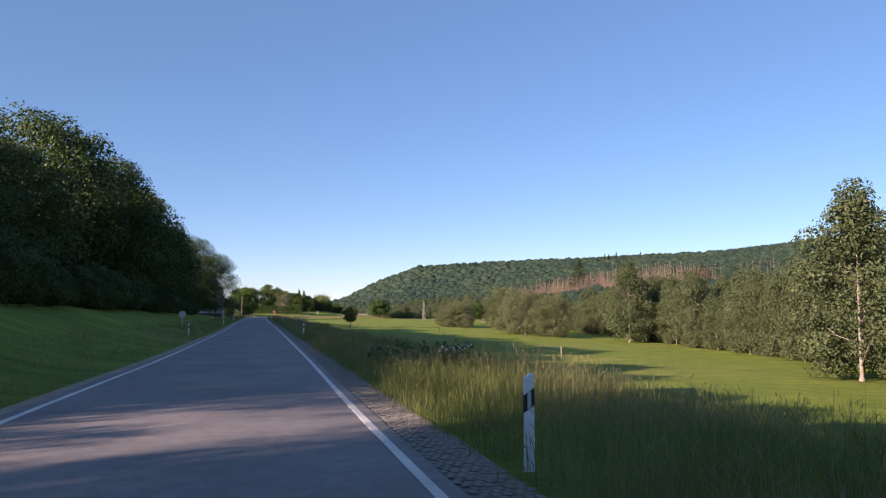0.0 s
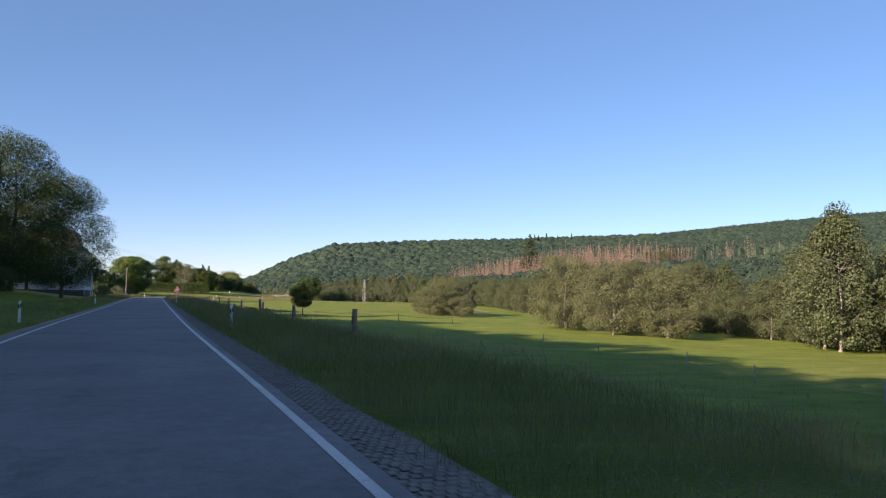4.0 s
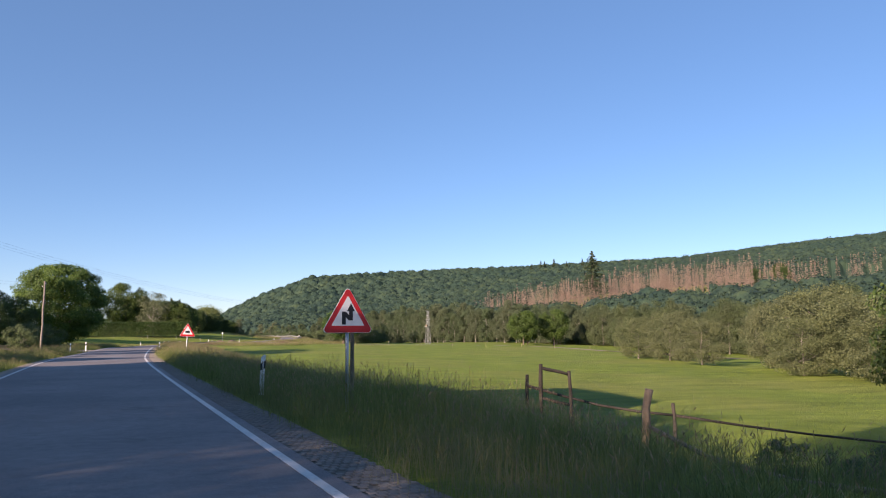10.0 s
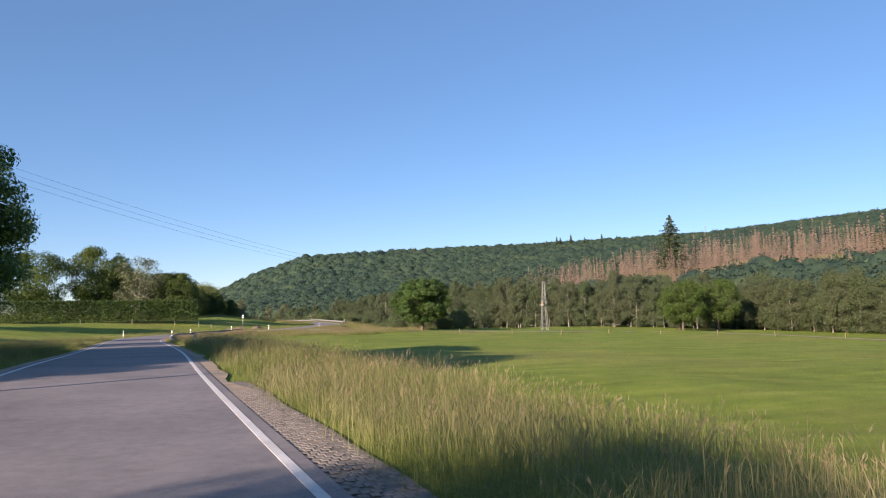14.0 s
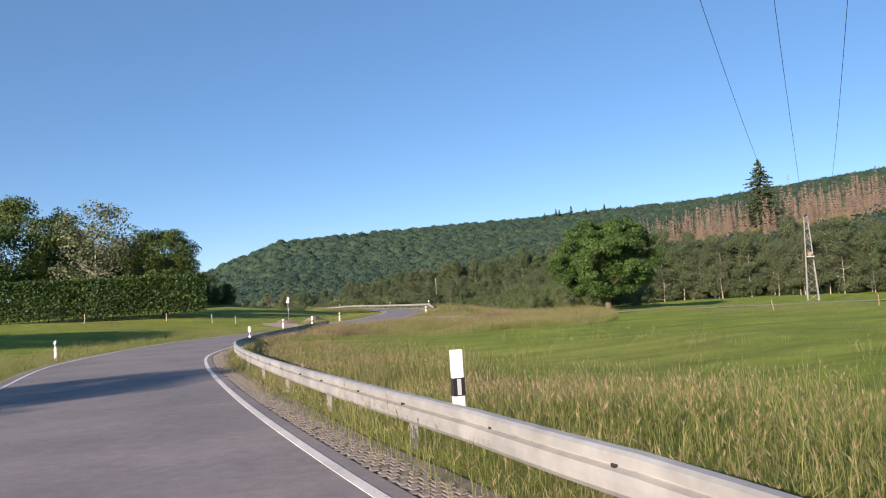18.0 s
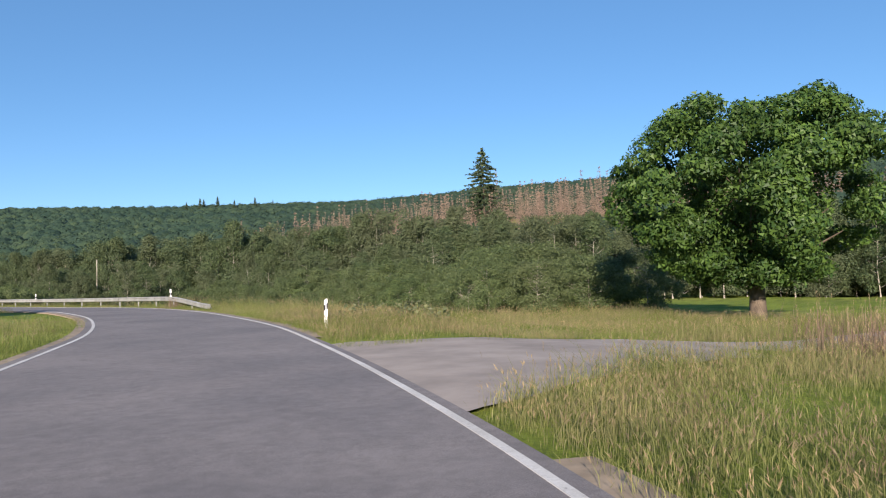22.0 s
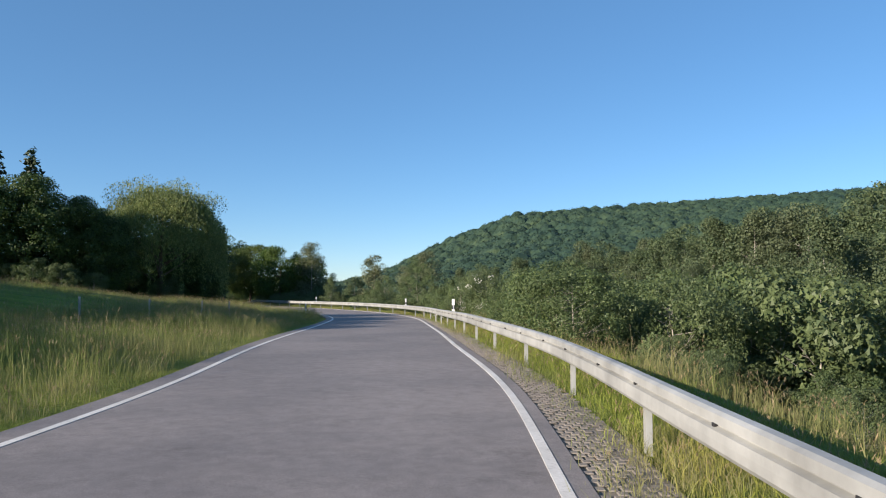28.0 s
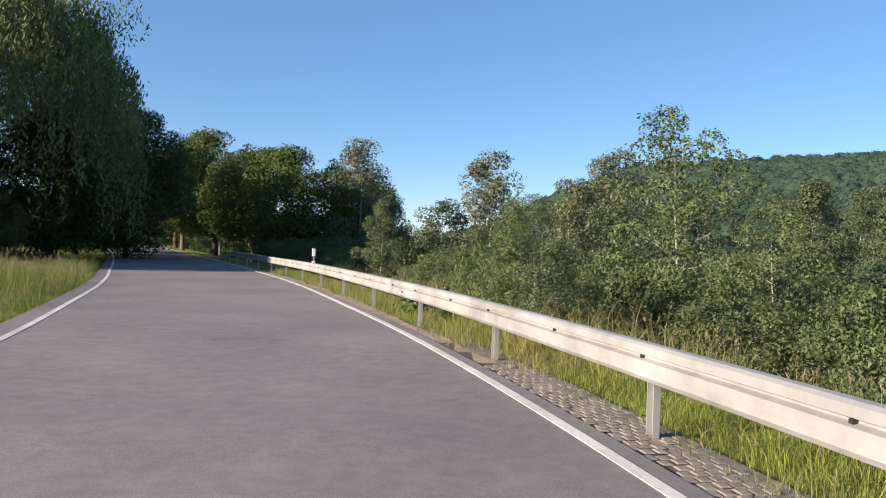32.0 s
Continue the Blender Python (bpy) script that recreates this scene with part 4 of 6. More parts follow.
WILLOW = weeping_kind(101, 15.6, 8.0)
plant("weeping_willow", WILLOW, (48.0, 601.5), 1.0, 0, "large weeping willow with yellowish-green hanging twigs")
for x, y, s in ((20, 583, 0.85), (26, 587, 0.74), (31.5, 587, 0.74), (36, 589.5, 0.76), (40, 591, 0.66), (43.2, 592.5, 0.58), (15, 585, 1.0), (9, 580, 1.0), (52, 612, 0.6), (46, 618, 0.7), (50, 606, 0.5), (44, 603, 0.5), (38, 606, 0.7), (44, 628, 0.7)):
    plant("dark_tree", DARK[int(x) % 2], (x, y), s, None, "dark shaded tree beside the weeping willow", "tree", "dark trees by the willow")
for x, y, s in ((30.4, 595, 1.16), (34.2, 596, 1.13)):
    plant("spruce_tree", SPRUCES, (x, y), s, None, "dark spruce standing behind the hedge trees", "tree", "spruces by the willow")
for x, y, s in ((62, 622, 0.72), (57, 628, 0.7), (52, 634, 0.8), (66, 640, 0.7), (44, 650, 0.8), (40, 660, 0.9), (30, 670, 0.9)):
    plant("broad_tree", OAK[int(y) % 3], (x, y), s, None, "green tree beside the road's far bend", "tree", "trees at the far bend")
plant("poplar_tree", POPLAR, (67.0, 619.5), 0.95, 0, "light poplar with a loose crown beside the bend")
plant("poplar_tree", POPLAR, (75.5, 603), 0.74, 30, "light poplar with bare top twigs")
plant("poplar_tree", POPLAR, (79.5, 601), 0.62, 200, "light poplar with bare top twigs")
plant("poplar_tree", POPLAR, (83, 606), 0.8, 90, "light poplar with bare top twigs")
plant("broad_tree", YOUNG[0], (72.6, 599), 0.62, 0, "small green tree beside the barrier's end")
ELDER = tree_kind(103, 4.6, 2.3, 0.2, 0.07, LEAF_BUSH, 14000, 0.10, "round", PALEBARK, lumps=50, gap=0.0, limb=9, single=True)
p = beside(545.5, 4.0)
eb = plant("elder_bush", ELDER, p[:2], 0.72, 0, "elder bush in white flower behind the barrier", "bush")
r_ = np.random.RandomState(5)
pts = crown_points(104, 900, 4.7, 0.6, 2.45, "round", 26, 0.55, 0.0, 0.0)[0]
child("blossom", leaves_mesh("blossom", pts, 0.075, FLOWER, 0, 6, 0.9, 0.8), eb, "flat white flower heads")


def hedge(name, a, b, height, depth, leaf, label):
    """A clipped hedge as one thing: stems and a body of leaves."""
    a, b = np.array(a, float), np.array(b, float)
    d = b - a
    long = np.hypot(*d)
    r = np.random.RandomState(9)
    n = int(long * 950)
    u = np.r_[r.rand(n // 2), r.rand(n - n // 2)] * long
    w = r.uniform(-1, 1, n)
    h = r.rand(n)
    side = r.rand(n) < 0.72
    w = np.where(side, np.sign(w) * (0.85 + 0.2 * r.rand(n)), w)
    h = np.where(side, h, 0.93 + 0.1 * r.rand(n))
    lump = np.array([noise.noise(Vector((x * 0.5, y * 2, z * 2))) for x, y, z in zip(u, w, h)])
    p = np.stack([u, w * depth * (1 + 0.2 * lump), h * height * (1 + 0.09 * lump)], 1)
    ang = math.degrees(math.atan2(d[1], d[0]))
    ob = thing(name, (a[0], a[1], float(ground_z(*a)[0])), ang, label, "hedge")
    child("leaves", leaves_mesh("leaves", p, 0.26, leaf, 0, 3), ob)
    stem = mesh_of("stem", *tube([(0, 0, -0.3), (0.2, 0.1, height * 0.8)], [0.07, 0.02], 5), [BARK])
    for x in np.arange(0.4, long, 0.9):
        child("stem", stem, ob).location = (x, 0, 0)
    return ob


LEAF_HEDGE = leaf_material("leaves_hedge", (0.026, 0.062, 0.016), (0.078, 0.13, 0.034), None, 0.3)
hedge("hedge", (-12, 449.5), (24.8, 444), 4.0, 1.5, LEAF_HEDGE, "tall clipped green hedge along the field")

for k in range(15):
    plant("hedge_bush", NEARS[k % 3], (6 + k * 2.7, 573 + k * 1.05 + R.uniform(-1, 1)), R.uniform(0.55, 0.8), None, "dark bush of the hedge before the willow", "bush", "bushes of the hedge by the willow")
for k in range(16):
    plant("far_tree", OAK[k % 3], (-62 - k * 6.5, 452 + R.uniform(-14, 14)), R.uniform(0.42, 0.62), None, "dark tree far off behind the field", "tree", "far trees behind the field")
for k in range(15):
    plant("far_tree", OAK[k % 3], (-24 + k * 6.2, 742 - 1.1 * k + R.uniform(-9, 9)), R.uniform(0.6, 0.85), None, "dark tree far off beyond the road's end", "tree", "trees beyond the road's end")
for k in range(18):
    plant("roadside_bush", EDGE[k % 2], (-14 + k * 4.0, 716 - 2.6 * k + R.uniform(-3, 3)), R.uniform(0.7, 1.1), None, "dark bush beside the road's far bend", "bush", "bushes at the far bend")
for k in range(16):
    p = beside(606 + k * 4.5, -(11.5 + R.uniform(-1, 2.5)))
    plant("roadside_bush", NEARS[k % 3], p[:2], R.uniform(0.6, 0.95), None, "dark bush beside the road's far bend", "bush", "bushes at the far bend")


# ---- roadside: marker posts, crash barrier ----
def marker_post_meshes():
    v, f = [], []
    for z, w, d in ((-0.2, 0.062, 0.055), (1.0, 0.055, 0.05)):
        v += [(-w, -d * 0.5, z), (w, -d * 0.5, z), (w * 0.55, d, z), (-w * 0.55, d, z)]
    v[4] = (v[4][0], v[4][1], 0.95)
    v[7] = (v[7][0], v[7][1], 0.95)
    f = [(0, 1, 5, 4), (1, 2, 6, 5), (2, 3, 7, 6), (3, 0, 4, 7), (4, 5, 6, 7)]
    body = mesh_of("body", v, f, [WHITE])
    band = mesh_of("band", [(-0.061, -0.030, 0.60), (0.061, -0.030, 0.68), (0.0605, -0.030, 0.86), (-0.0605, -0.030, 0.78),
                            (-0.036, 0.056, 0.60), (0.036, 0.056, 0.68), (0.034, 0.054, 0.86), (-0.034, 0.054, 0.78)],
                   [(0, 1, 2, 3), (1, 5, 6, 2), (5, 4, 7, 6), (4, 0, 3, 7)], [BLACK])
    refl = mesh_of("reflector", [(-0.018, -0.034, 0.64), (0.022, -0.034, 0.64), (0.022, -0.034, 0.82), (-0.018, -0.034, 0.82)], [(0, 1, 2, 3)], [REFLECT])
    return body, band, refl


POST = marker_post_meshes()


def marker_post(at, turn, tilt=0.0, label="white plastic marker post with a black band and reflector"):
    ob = thing("marker_post", at, turn, label, "marker post", "marker posts along the road")
    ob.matrix_basis = pose(*at, 0, tilt, turn)
    for n, me in zip(("body", "band", "reflector"), POST):
        child(n, me, ob)
    return ob


for x, y, tilt in ((2.7, 7.4, 0), (3.3, 57.5, 1), (3.5, 114.2, 0), (2.8, 166.9, 1), (3.6, 221.5, 3), (4.9, 278.1, -1), (10.1, 337.3, 2), (47.4, 433.5, 1),
                   (-5.1, 60.5, 0), (-5.1, 120.2, 0), (-5.2, 169.5, 1), (-4.2, 240.9, -1), (-2.6, 278.9, 0), (-1.5, 287.9, 0), (8.5, 399.5, 0), (28.4, 426.3, 0), (37.4, 435.1, 0), (67.1, 558.0, 0)):
    k = int(np.argmin((RIGHT[:, 0] - x) ** 2 + (RIGHT[:, 1] - y) ** 2))
    marker_post((x, y, ROADZ[k] - 0.08), math.degrees(math.atan2(TANG[k, 1], TANG[k, 0])) - 90, tilt)


def rail_profile():
    """W-shaped beam: (outward, height)."""
    return [(0.0, 0.31), (0.055, 0.306), (0.085, 0.285), (0.085, 0.222), (0.035, 0.205), (0.035, 0.19), (0.085, 0.172), (0.088, 0.11), (0.085, 0.05), (0.055, 0.012), (0.0, 0.0)]


# metres from the edge line to the beam
RAIL_OFF = ([351, 361, 379, 393, 406, 413, 441, 453, 460, 475, 480, 500, 520, 545, 560, 568, 618],
            [0.60, 1.0, 1.05, 1.25, 1.2, 0.86, 0.8, 0.95, 1.18, 1.15, 1.1, 1.0, 0.82, 0.66, 0.62, 0.52, 0.6])


def barrier(y0, y1, off=0.95, ends=True, label=""):
    """Steel crash barrier: beam lengths and posts along the road's right side."""
    a, b = on_road(y0), on_road(y1)
    i0 = RIGHT[a] - LEFTN[a] * off
    ob = thing("crash_barrier", (i0[0], i0[1], ROADZ[a]), 0, label, "crash barrier", "crash barriers")
    base = Vector((i0[0], i0[1], ROADZ[a]))
    offs = np.interp(ROADY, *RAIL_OFF)

    def place(k, out, up):
        k = min(max(k, 0), len(RIGHT) - 1.001)
        i, t = int(k), k - int(k)
        p = RIGHT[i] * (1 - t) + RIGHT[i + 1] * t
        n = LEFTN[i] * (1 - t) + LEFTN[i + 1] * t
        z = ROADZ[i] * (1 - t) + ROADZ[i + 1] * t
        low = min(k - a, b - k) / 9.0
        if y0 < 400 and k - a > b - k:                # the inner barrier's far end stays up
            low = 1.0
        dip = -0.42 * (1 - smooth01(low)) if ends else 0
        fl = -0.35 * (1 - float(smooth01(low))) if ends else 0
        q = p - n * (offs[i] + fl * -1 - out)
        return Vector((q[0], q[1], z + float(np.interp(ROADY[i], [390, 404, 411, 440, 460], [0.24, 0.22, 0.36, 0.43, 0.43])) + up + float(dip))) - base

    k = float(a)
    while k < b - 0.5:
        e = min(k + 4.0, b)
        v, f = [], []
        ts = np.linspace(k, e + 0.12, 6)
        prof = rail_profile()
        for t in ts:
            v += [place(t, o, h) for o, h in prof]
        for t in ts:
            v += [place(t, o - 0.006, h) for o, h in prof]
        m = len(prof)
        o2 = m * len(ts)
        for s in range(len(ts) - 1):
            for c in range(m - 1):
                f.append((s * m + c, (s + 1) * m + c, (s + 1) * m + c + 1, s * m + c + 1))
                f.append((o2 + s * m + c, o2 + s * m + c + 1, o2 + (s + 1) * m + c + 1, o2 + (s + 1) * m + c))
        child("beam", mesh_of("beam", v, f, [ZINC], smooth=False), ob)
        q = place(k + 0.3, -0.06, -0.05)
        bm = bmesh.new()
        for sx, sy, dx, dy in ((0.10, 0.006, 0, -0.03), (0.006, 0.06, -0.05, 0), (0.006, 0.06, 0.05, 0)):
            box_bm(sx, sy, 0.95, (dx, dy, -0.30), bm=bm)
        post = part("post", bm, ZINC, ob)
        kk = int(min(k, len(TANG) - 1))
        post.matrix_basis = pose(*q, 0, 0, math.degrees(math.atan2(TANG[kk, 1], TANG[kk, 0])))
        for dk in (0.3, 2.1):
            bolt = place(k + dk, 0.05, 0.1975)
            bb = part("bolt", box_bm(0.034, 0.034, 0.03, (0, 0, 0), 0.008), BLACK, ob)
            bb.location = bolt
        k = e
    return ob


barrier(351, 411.5, 0.68, True, "galvanised steel crash barrier along the bend")
barrier(452.5, 618, 0.68, True, "galvanised steel crash barrier beside the outer bend")


def rail_post(y):
    """Short marker post fixed to the crash barrier's top."""
    i = on_road(y)
    p = beside(y, float(np.interp(y, *RAIL_OFF)) + 0.06)
    ob = thing("barrier_marker_post", (p[0], p[1], p[2] + float(np.interp(y, [390, 404, 411, 440], [0.50, 0.48, 0.62, 0.70]))), math.degrees(math.atan2(TANG[i, 1], TANG[i, 0])) - 90, "white marker post with a black band fixed on the crash barrier", "marker post", "marker posts on the crash barriers")
    part("body", box_bm(0.115, 0.06, 0.55, (0, 0, 0.275), 0.012), WHITE, ob)
    part("band", box_bm(0.119, 0.064, 0.17, (0, 0, 0.20)), BLACK, ob)
    part("reflector", box_bm(0.04, 0.07, 0.15, (0, 0, 0.20)), REFLECT, ob)
    return ob


for y in (361.8, 393.2, 409.2, 461.2, 490.4, 531.6, 559.0, 588.0):
    rail_post(y)


# ---- verges, tracks ----
def track(name, points, widths, mat, label, up=0.05, category="track"):
    """A strip of track draped over the ground."""
    c = spline(points, 1.0)
    t = np.gradient(c, axis=0)
    t /= np.hypot(*t.T)[:, None]
    n = np.stack([-t[:, 1], t[:, 0]], 1)
    w = np.interp(np.linspace(0, 1, len(c)), np.linspace(0, 1, len(widths)), widths)
    cols = np.linspace(-0.5, 0.5, 7)
    v = []
    for i in range(len(c)):
        for k, a in enumerate(cols):
            j = 0.4 * noise.noise(Vector((i * 0.4, k * 7.0, 1.0))) if k in (0, 6) else 0
            p = c[i] + n[i] * (a * w[i] + j)
            v.append((p[0], p[1], 0))
    v = np.array(v)
    v[:, 2] = ground_z(v[:, 0], v[:, 1]) + up
    d, _ = lateral(v[:, 0], v[:, 1])
    m = len(cols)
    f = np.array([(i * m + k, i * m + k + 1, (i + 1) * m + k + 1, (i + 1) * m + k) for i in range(len(c) - 1) for k in range(m - 1)])
    return tagged(new(name, mesh_of(name, v, f[:, ::-1], [mat], smooth=True)), label, category, kind="structure")


GRAVEL = plain("pale_gravel", (0.34, 0.27, 0.22), 0.95, 0, 0.3, 1.2, 0.6)
OLDTAR = plain("old_tarmac", (0.31, 0.268, 0.235), 0.9, 0, 0.22, 0.8, 0.4)
for n_, (ya, yb) in enumerate(((290, 352), (412, 420), (431, 505))):
    strip(("verge_soil", "verge_soil_junction", "verge_soil_bend")[n_], 0.2, 0.6, SOIL, ya, yb, up=-0.02, thick=0.06, label="strip of bare sandy soil beside the asphalt", category="verge", edge=0.35)
strip("verge_soil_far", 0.2, 0.55, SOIL, 565, 640, up=-0.02, thick=0.06, label="strip of bare sandy soil beside the asphalt", category="verge", edge=0.25)
strip("verge_soil_left", -(WIDTH + 0.62), -(WIDTH + 0.25), SOIL, -75, 485, up=-0.025, thick=0.06, label="strip of bare soil beside the asphalt", category="verge")
track("lane_left", [(-1.2, 290), (-7, 291.5), (-16, 292), (-34, 288)], [12, 6, 4, 3.6], OLDTAR, "pale tarmac farm lane joining the road")
track("layby_left", [(34.6, 427.6), (32.4, 430.6), (30.9, 434.2), (30.4, 438.5)], [11, 7.5, 4.0, 2.2], GRAVEL, "pinkish gravel track entrance beside the bend")
BROWNEARTH = plain("brown_earth", (0.215, 0.15, 0.10), 0.95, 0, 0.35, 1.6, 0.8)


def earth_mound(at, sx, sy, h, turn, label):
    """A heap of tipped earth: a lumpy dome."""
    v, f, n, m = [], [], 22, 9
    for i in range(m):
        q = i / (m - 1)
        for k in range(n):
            w = 6.28319 * k / n
            lump = 1 + 0.28 * noise.noise(Vector((math.cos(w) * 1.6, math.sin(w) * 1.6, q * 2.2)))
            v.append((math.cos(w) * q * sx * lump, math.sin(w) * q * sy * lump, h * (1 - smooth01(q)) * lump - 0.15 * q))
    f = [(i * n + k, (i + 1) * n + k, (i + 1) * n + (k + 1) % n, i * n + (k + 1) % n) for i in range(m - 1) for k in range(n)]
    ob = new("earth_mound", mesh_of("earth_mound", v, f, [BROWNEARTH], smooth=True))
    ob.matrix_basis = pose(at[0], at[1], float(ground_z(*at)[0]), 0, 0, turn)
    return tagged(ob, label, "earth mound", "heaps of earth beside the bend")


earth_mound((36.2, 440.2), 3.4, 1.7, 0.55, 55, "low heap of bare brown earth beside the gravel entrance")
earth_mound((32.6, 439.4), 2.2, 1.2, 0.4, 20, "small heap of bare brown earth beside the gravel entrance")
track("track_right", [(33.0, 428.2), (37.5, 426.6), (41.5, 425.0), (45.3, 422.9), (52, 419.5), (62, 414.5), (78, 407), (100, 398)], [12, 9.6, 5.5, 3.2, 3.0, 3, 3, 3, 3, 3, 3], OLDTAR, "pale tarmac field track leaving the bend")
track("brook_path", [(104, 398), (112, 380), (108, 340), (100, 300)], [2.4, 2.2, 2.0, 2.0], GRAVEL, "narrow pale path along the wood's foot")

# ---- fences ----
def log(a, b, r0, r1, seed=0, sides=8, sag=0.0, knots=5):
    rnd = random.Random(seed)
    a, b = Vector(a), Vector(b)
    pts, rad = [], []
    for k in range(knots):
        f = k / (knots - 1)
        p = a.lerp(b, f) + Vector((rnd.uniform(-1, 1), rnd.uniform(-1, 1), rnd.uniform(-1, 1))) * r0 * (0.35 if 0 < k < knots - 1 else 0)
        p.z -= sag * 4 * f * (1 - f)
        pts.append(p)
        rad.append((r0 + (r1 - r0) * f) * rnd.uniform(0.9, 1.1))
    return tube(pts, rad, sides)


DARKWOOD = plain("dark_wood", (0.05, 0.04, 0.03), 0.9, 0, 0.3, 5.0, 0.4)


def fence(name, places, height, r, mat, rails, label, lean=0.06, rail_mat=None, rail_r=0.05, sag=0.05, seed=1, wire=()):
    """Posts in the ground with rails or wires between them."""
    rnd = random.Random(seed)
    x0, y0 = places[0]
    z0 = float(ground_z(x0, y0)[0])
    ob = thing(name, (x0, y0, z0), 0, label, "fence")
    tops = []
    zs = ground_z([p[0] for p in places], [p[1] for p in places])
    for (x, y), z in zip(places, zs):
        base = Vector((x - x0, y - y0, z - z0 - 0.3))
        top = base + Vector((rnd.uniform(-lean, lean) * height, rnd.uniform(-lean, lean) * height, height * rnd.uniform(0.92, 1.08) + 0.3))
        child("post", mesh_of("post", *log(base, top, r * 1.05, r * 0.9, rnd.random()), [mat], smooth=True), ob)
        tops.append((base, top))
    for (b0, t0), (b1, t1) in zip(tops, tops[1:]):
        for f in rails:
            a, b = b0.lerp(t0, f), b1.lerp(t1, f)
            child("rail", mesh_of("rail", *log(a, b, rail_r, rail_r * 0.8, rnd.random(), 6, sag * rnd.uniform(0.5, 1.5)), [rail_mat or mat], smooth=True), ob)
        for f in wire:
            a, b = b0.lerp(t0, f), b1.lerp(t1, f)
            child("wire", mesh_of("wire", *log(a, b, 0.008, 0.008, 1, 4, 0.03), [ZINC]), ob)
    return ob


fence("roadside_fence", [(6.2, 104), (6.5, 117), (6.9, 131), (9.2, 147.7), (8.9, 161), (8.6, 172), (8.6, 184), (8.8, 198.3), (8.5, 206.6), (9.2, 214)], 1.15, 0.085, WOOD, (0.52,),
      "weathered wooden fence with sagging log rails", 0.12, None, 0.05, 0.32, 3)
fence("meadow_fence", [(9.7, 219), (13, 217.5), (20, 215.2), (27.3, 212.8), (33, 210), (40, 206), (48, 201)], 1.25, 0.05, DARKWOOD, (0.82,),
      "dark wooden post fence with a sagging rail", 0.05, None, 0.035, 0.16, 4)
fence("pasture_fence", [(38.0, 91.6), (39.0, 100.5), (35.0, 101.9), (35.5, 110), (35.5, 118.9), (37.1, 127.4), (35.9, 137.3), (36, 147)], 1.3, 0.055, PALEBARK, (),
      "pale wooden pasture fence posts with wires", 0.08, None, 0.03, 0.05, 5, (0.55, 0.9))
fence("gate_frame", [(9.6, 218.2), (10.3, 218.0)], 1.5, 0.05, DARKWOOD, (0.95, 0.55), "dark wooden gate frame at the meadow's corner", 0.02, None, 0.04, 0.0, 6)
fence("paddock_fence", [(-16.2, 274.0), (-14.6, 274.8), (-13.1, 275.4), (-12.1, 275.8), (-11.2, 276.1), (-9.6, 277.2)], 1.75, 0.075, PALEBARK, (0.38,),
      "pale wooden paddock fence posts with a low rail", 0.08, DARKWOOD, 0.05, 0.03, 7)
fence("wood_edge_fence", [(62, 398), (70, 394), (78, 391), (86, 388), (94, 384), (102, 379), (108, 372), (112, 362)], 0.9, 0.045, WOOD, (), "short pale leaning posts along the wood's edge", 0.2, None, 0.03, 0.05, 8)
fence("field_stakes", [(26.5, 437.5), (24.3, 438.5), (20, 441), (12, 440), (3, 439)], 0.9, 0.045, PALEBARK, (), "short pale wooden stakes along the field", 0.08, None, 0.03, 0.05, 9)
fence("meadow_stakes", [(60.5, 536), (62.0, 541), (59, 531), (56.5, 522), (62.8, 547)], 1.0, 0.045, PALEBARK, (), "pale wooden stakes in the long grass", 0.1, None, 0.03, 0.05, 10)

# ---- signs ----
def rounded_triangle(side, corner=0.06, seg=5):
    h = side * math.sqrt(3) / 2
    pts = [Vector((-side / 2, 0)), Vector((side / 2, 0)), Vector((0, h))]
    cen = Vector((0, h / 3))
    out = []
    for p in pts:
        inner = p + (cen - p).normalized() * corner * 2
        d = (p - cen).normalized()
        a0 = math.atan2(d.y, d.x)
        for k in range(seg + 1):
            w = a0 + math.radians(-60 + 120 * k / seg)
            out.append(inner + Vector((math.cos(w), math.sin(w))) * corner)
    return out


def plate(name, outline, y, thick, mat, parent, label=""):
    n = len(outline)
    v = [(p[0], y, p[1]) for p in outline] + [(p[0], y + thick, p[1]) for p in outline]
    f = [tuple(range(n)), tuple(range(2 * n - 1, n - 1, -1))] + [(i, i + n, (i + 1) % n + n, (i + 1) % n) for i in range(n)]
    return child(name, mesh_of(name, v, f, [mat]), parent, label)


def warning_sign(at, bottom, side, turn, shapes, label, lean=0.0, extra_post=False):
    z = float(ground_z(*at[:2])[0])
    ob = thing("warning_sign", (at[0], at[1], z), turn, label, "road sign", "warning signs along the road")
    ob.matrix_basis = pose(at[0], at[1], z, 0, lean, turn)
    b = bottom - z
    h = side * math.sqrt(3) / 2
    tri = [(p.x, p.y + b) for p in rounded_triangle(side)]
    inn = [(p.x, p.y + b + h * 0.145) for p in rounded_triangle(side * 0.655, 0.015)]
    plate("backing", [((p[0]) * 1.025, (p[1] - b - h / 3) * 1.025 + b + h / 3) for p in tri], 0.004, 0.022, SIGNWHITE, ob, "pale rim and back of the plate")
    plate("red_border", tri, 0.0, 0.004, RED, ob)
    plate("white_field", inn, -0.004, 0.004, SIGNWHITE, ob)
    for s in shapes:
        plate("symbol", [(x * side, y * side + b) for x, y in s], -0.008, 0.004, BLACK, ob, "black symbol")
    child("pole", mesh_of("pole", *tube([(0, 0.05, -0.4), (0, 0.05, b + h * 0.75)], [0.032, 0.032], 12), [STEEL], smooth=True), ob)
    for zz in (b + h * 0.2, b + h * 0.5):
        part("clamp", box_bm(0.10, 0.06, 0.03, (0, 0.04, zz), 0.006), STEEL, ob)
    return ob


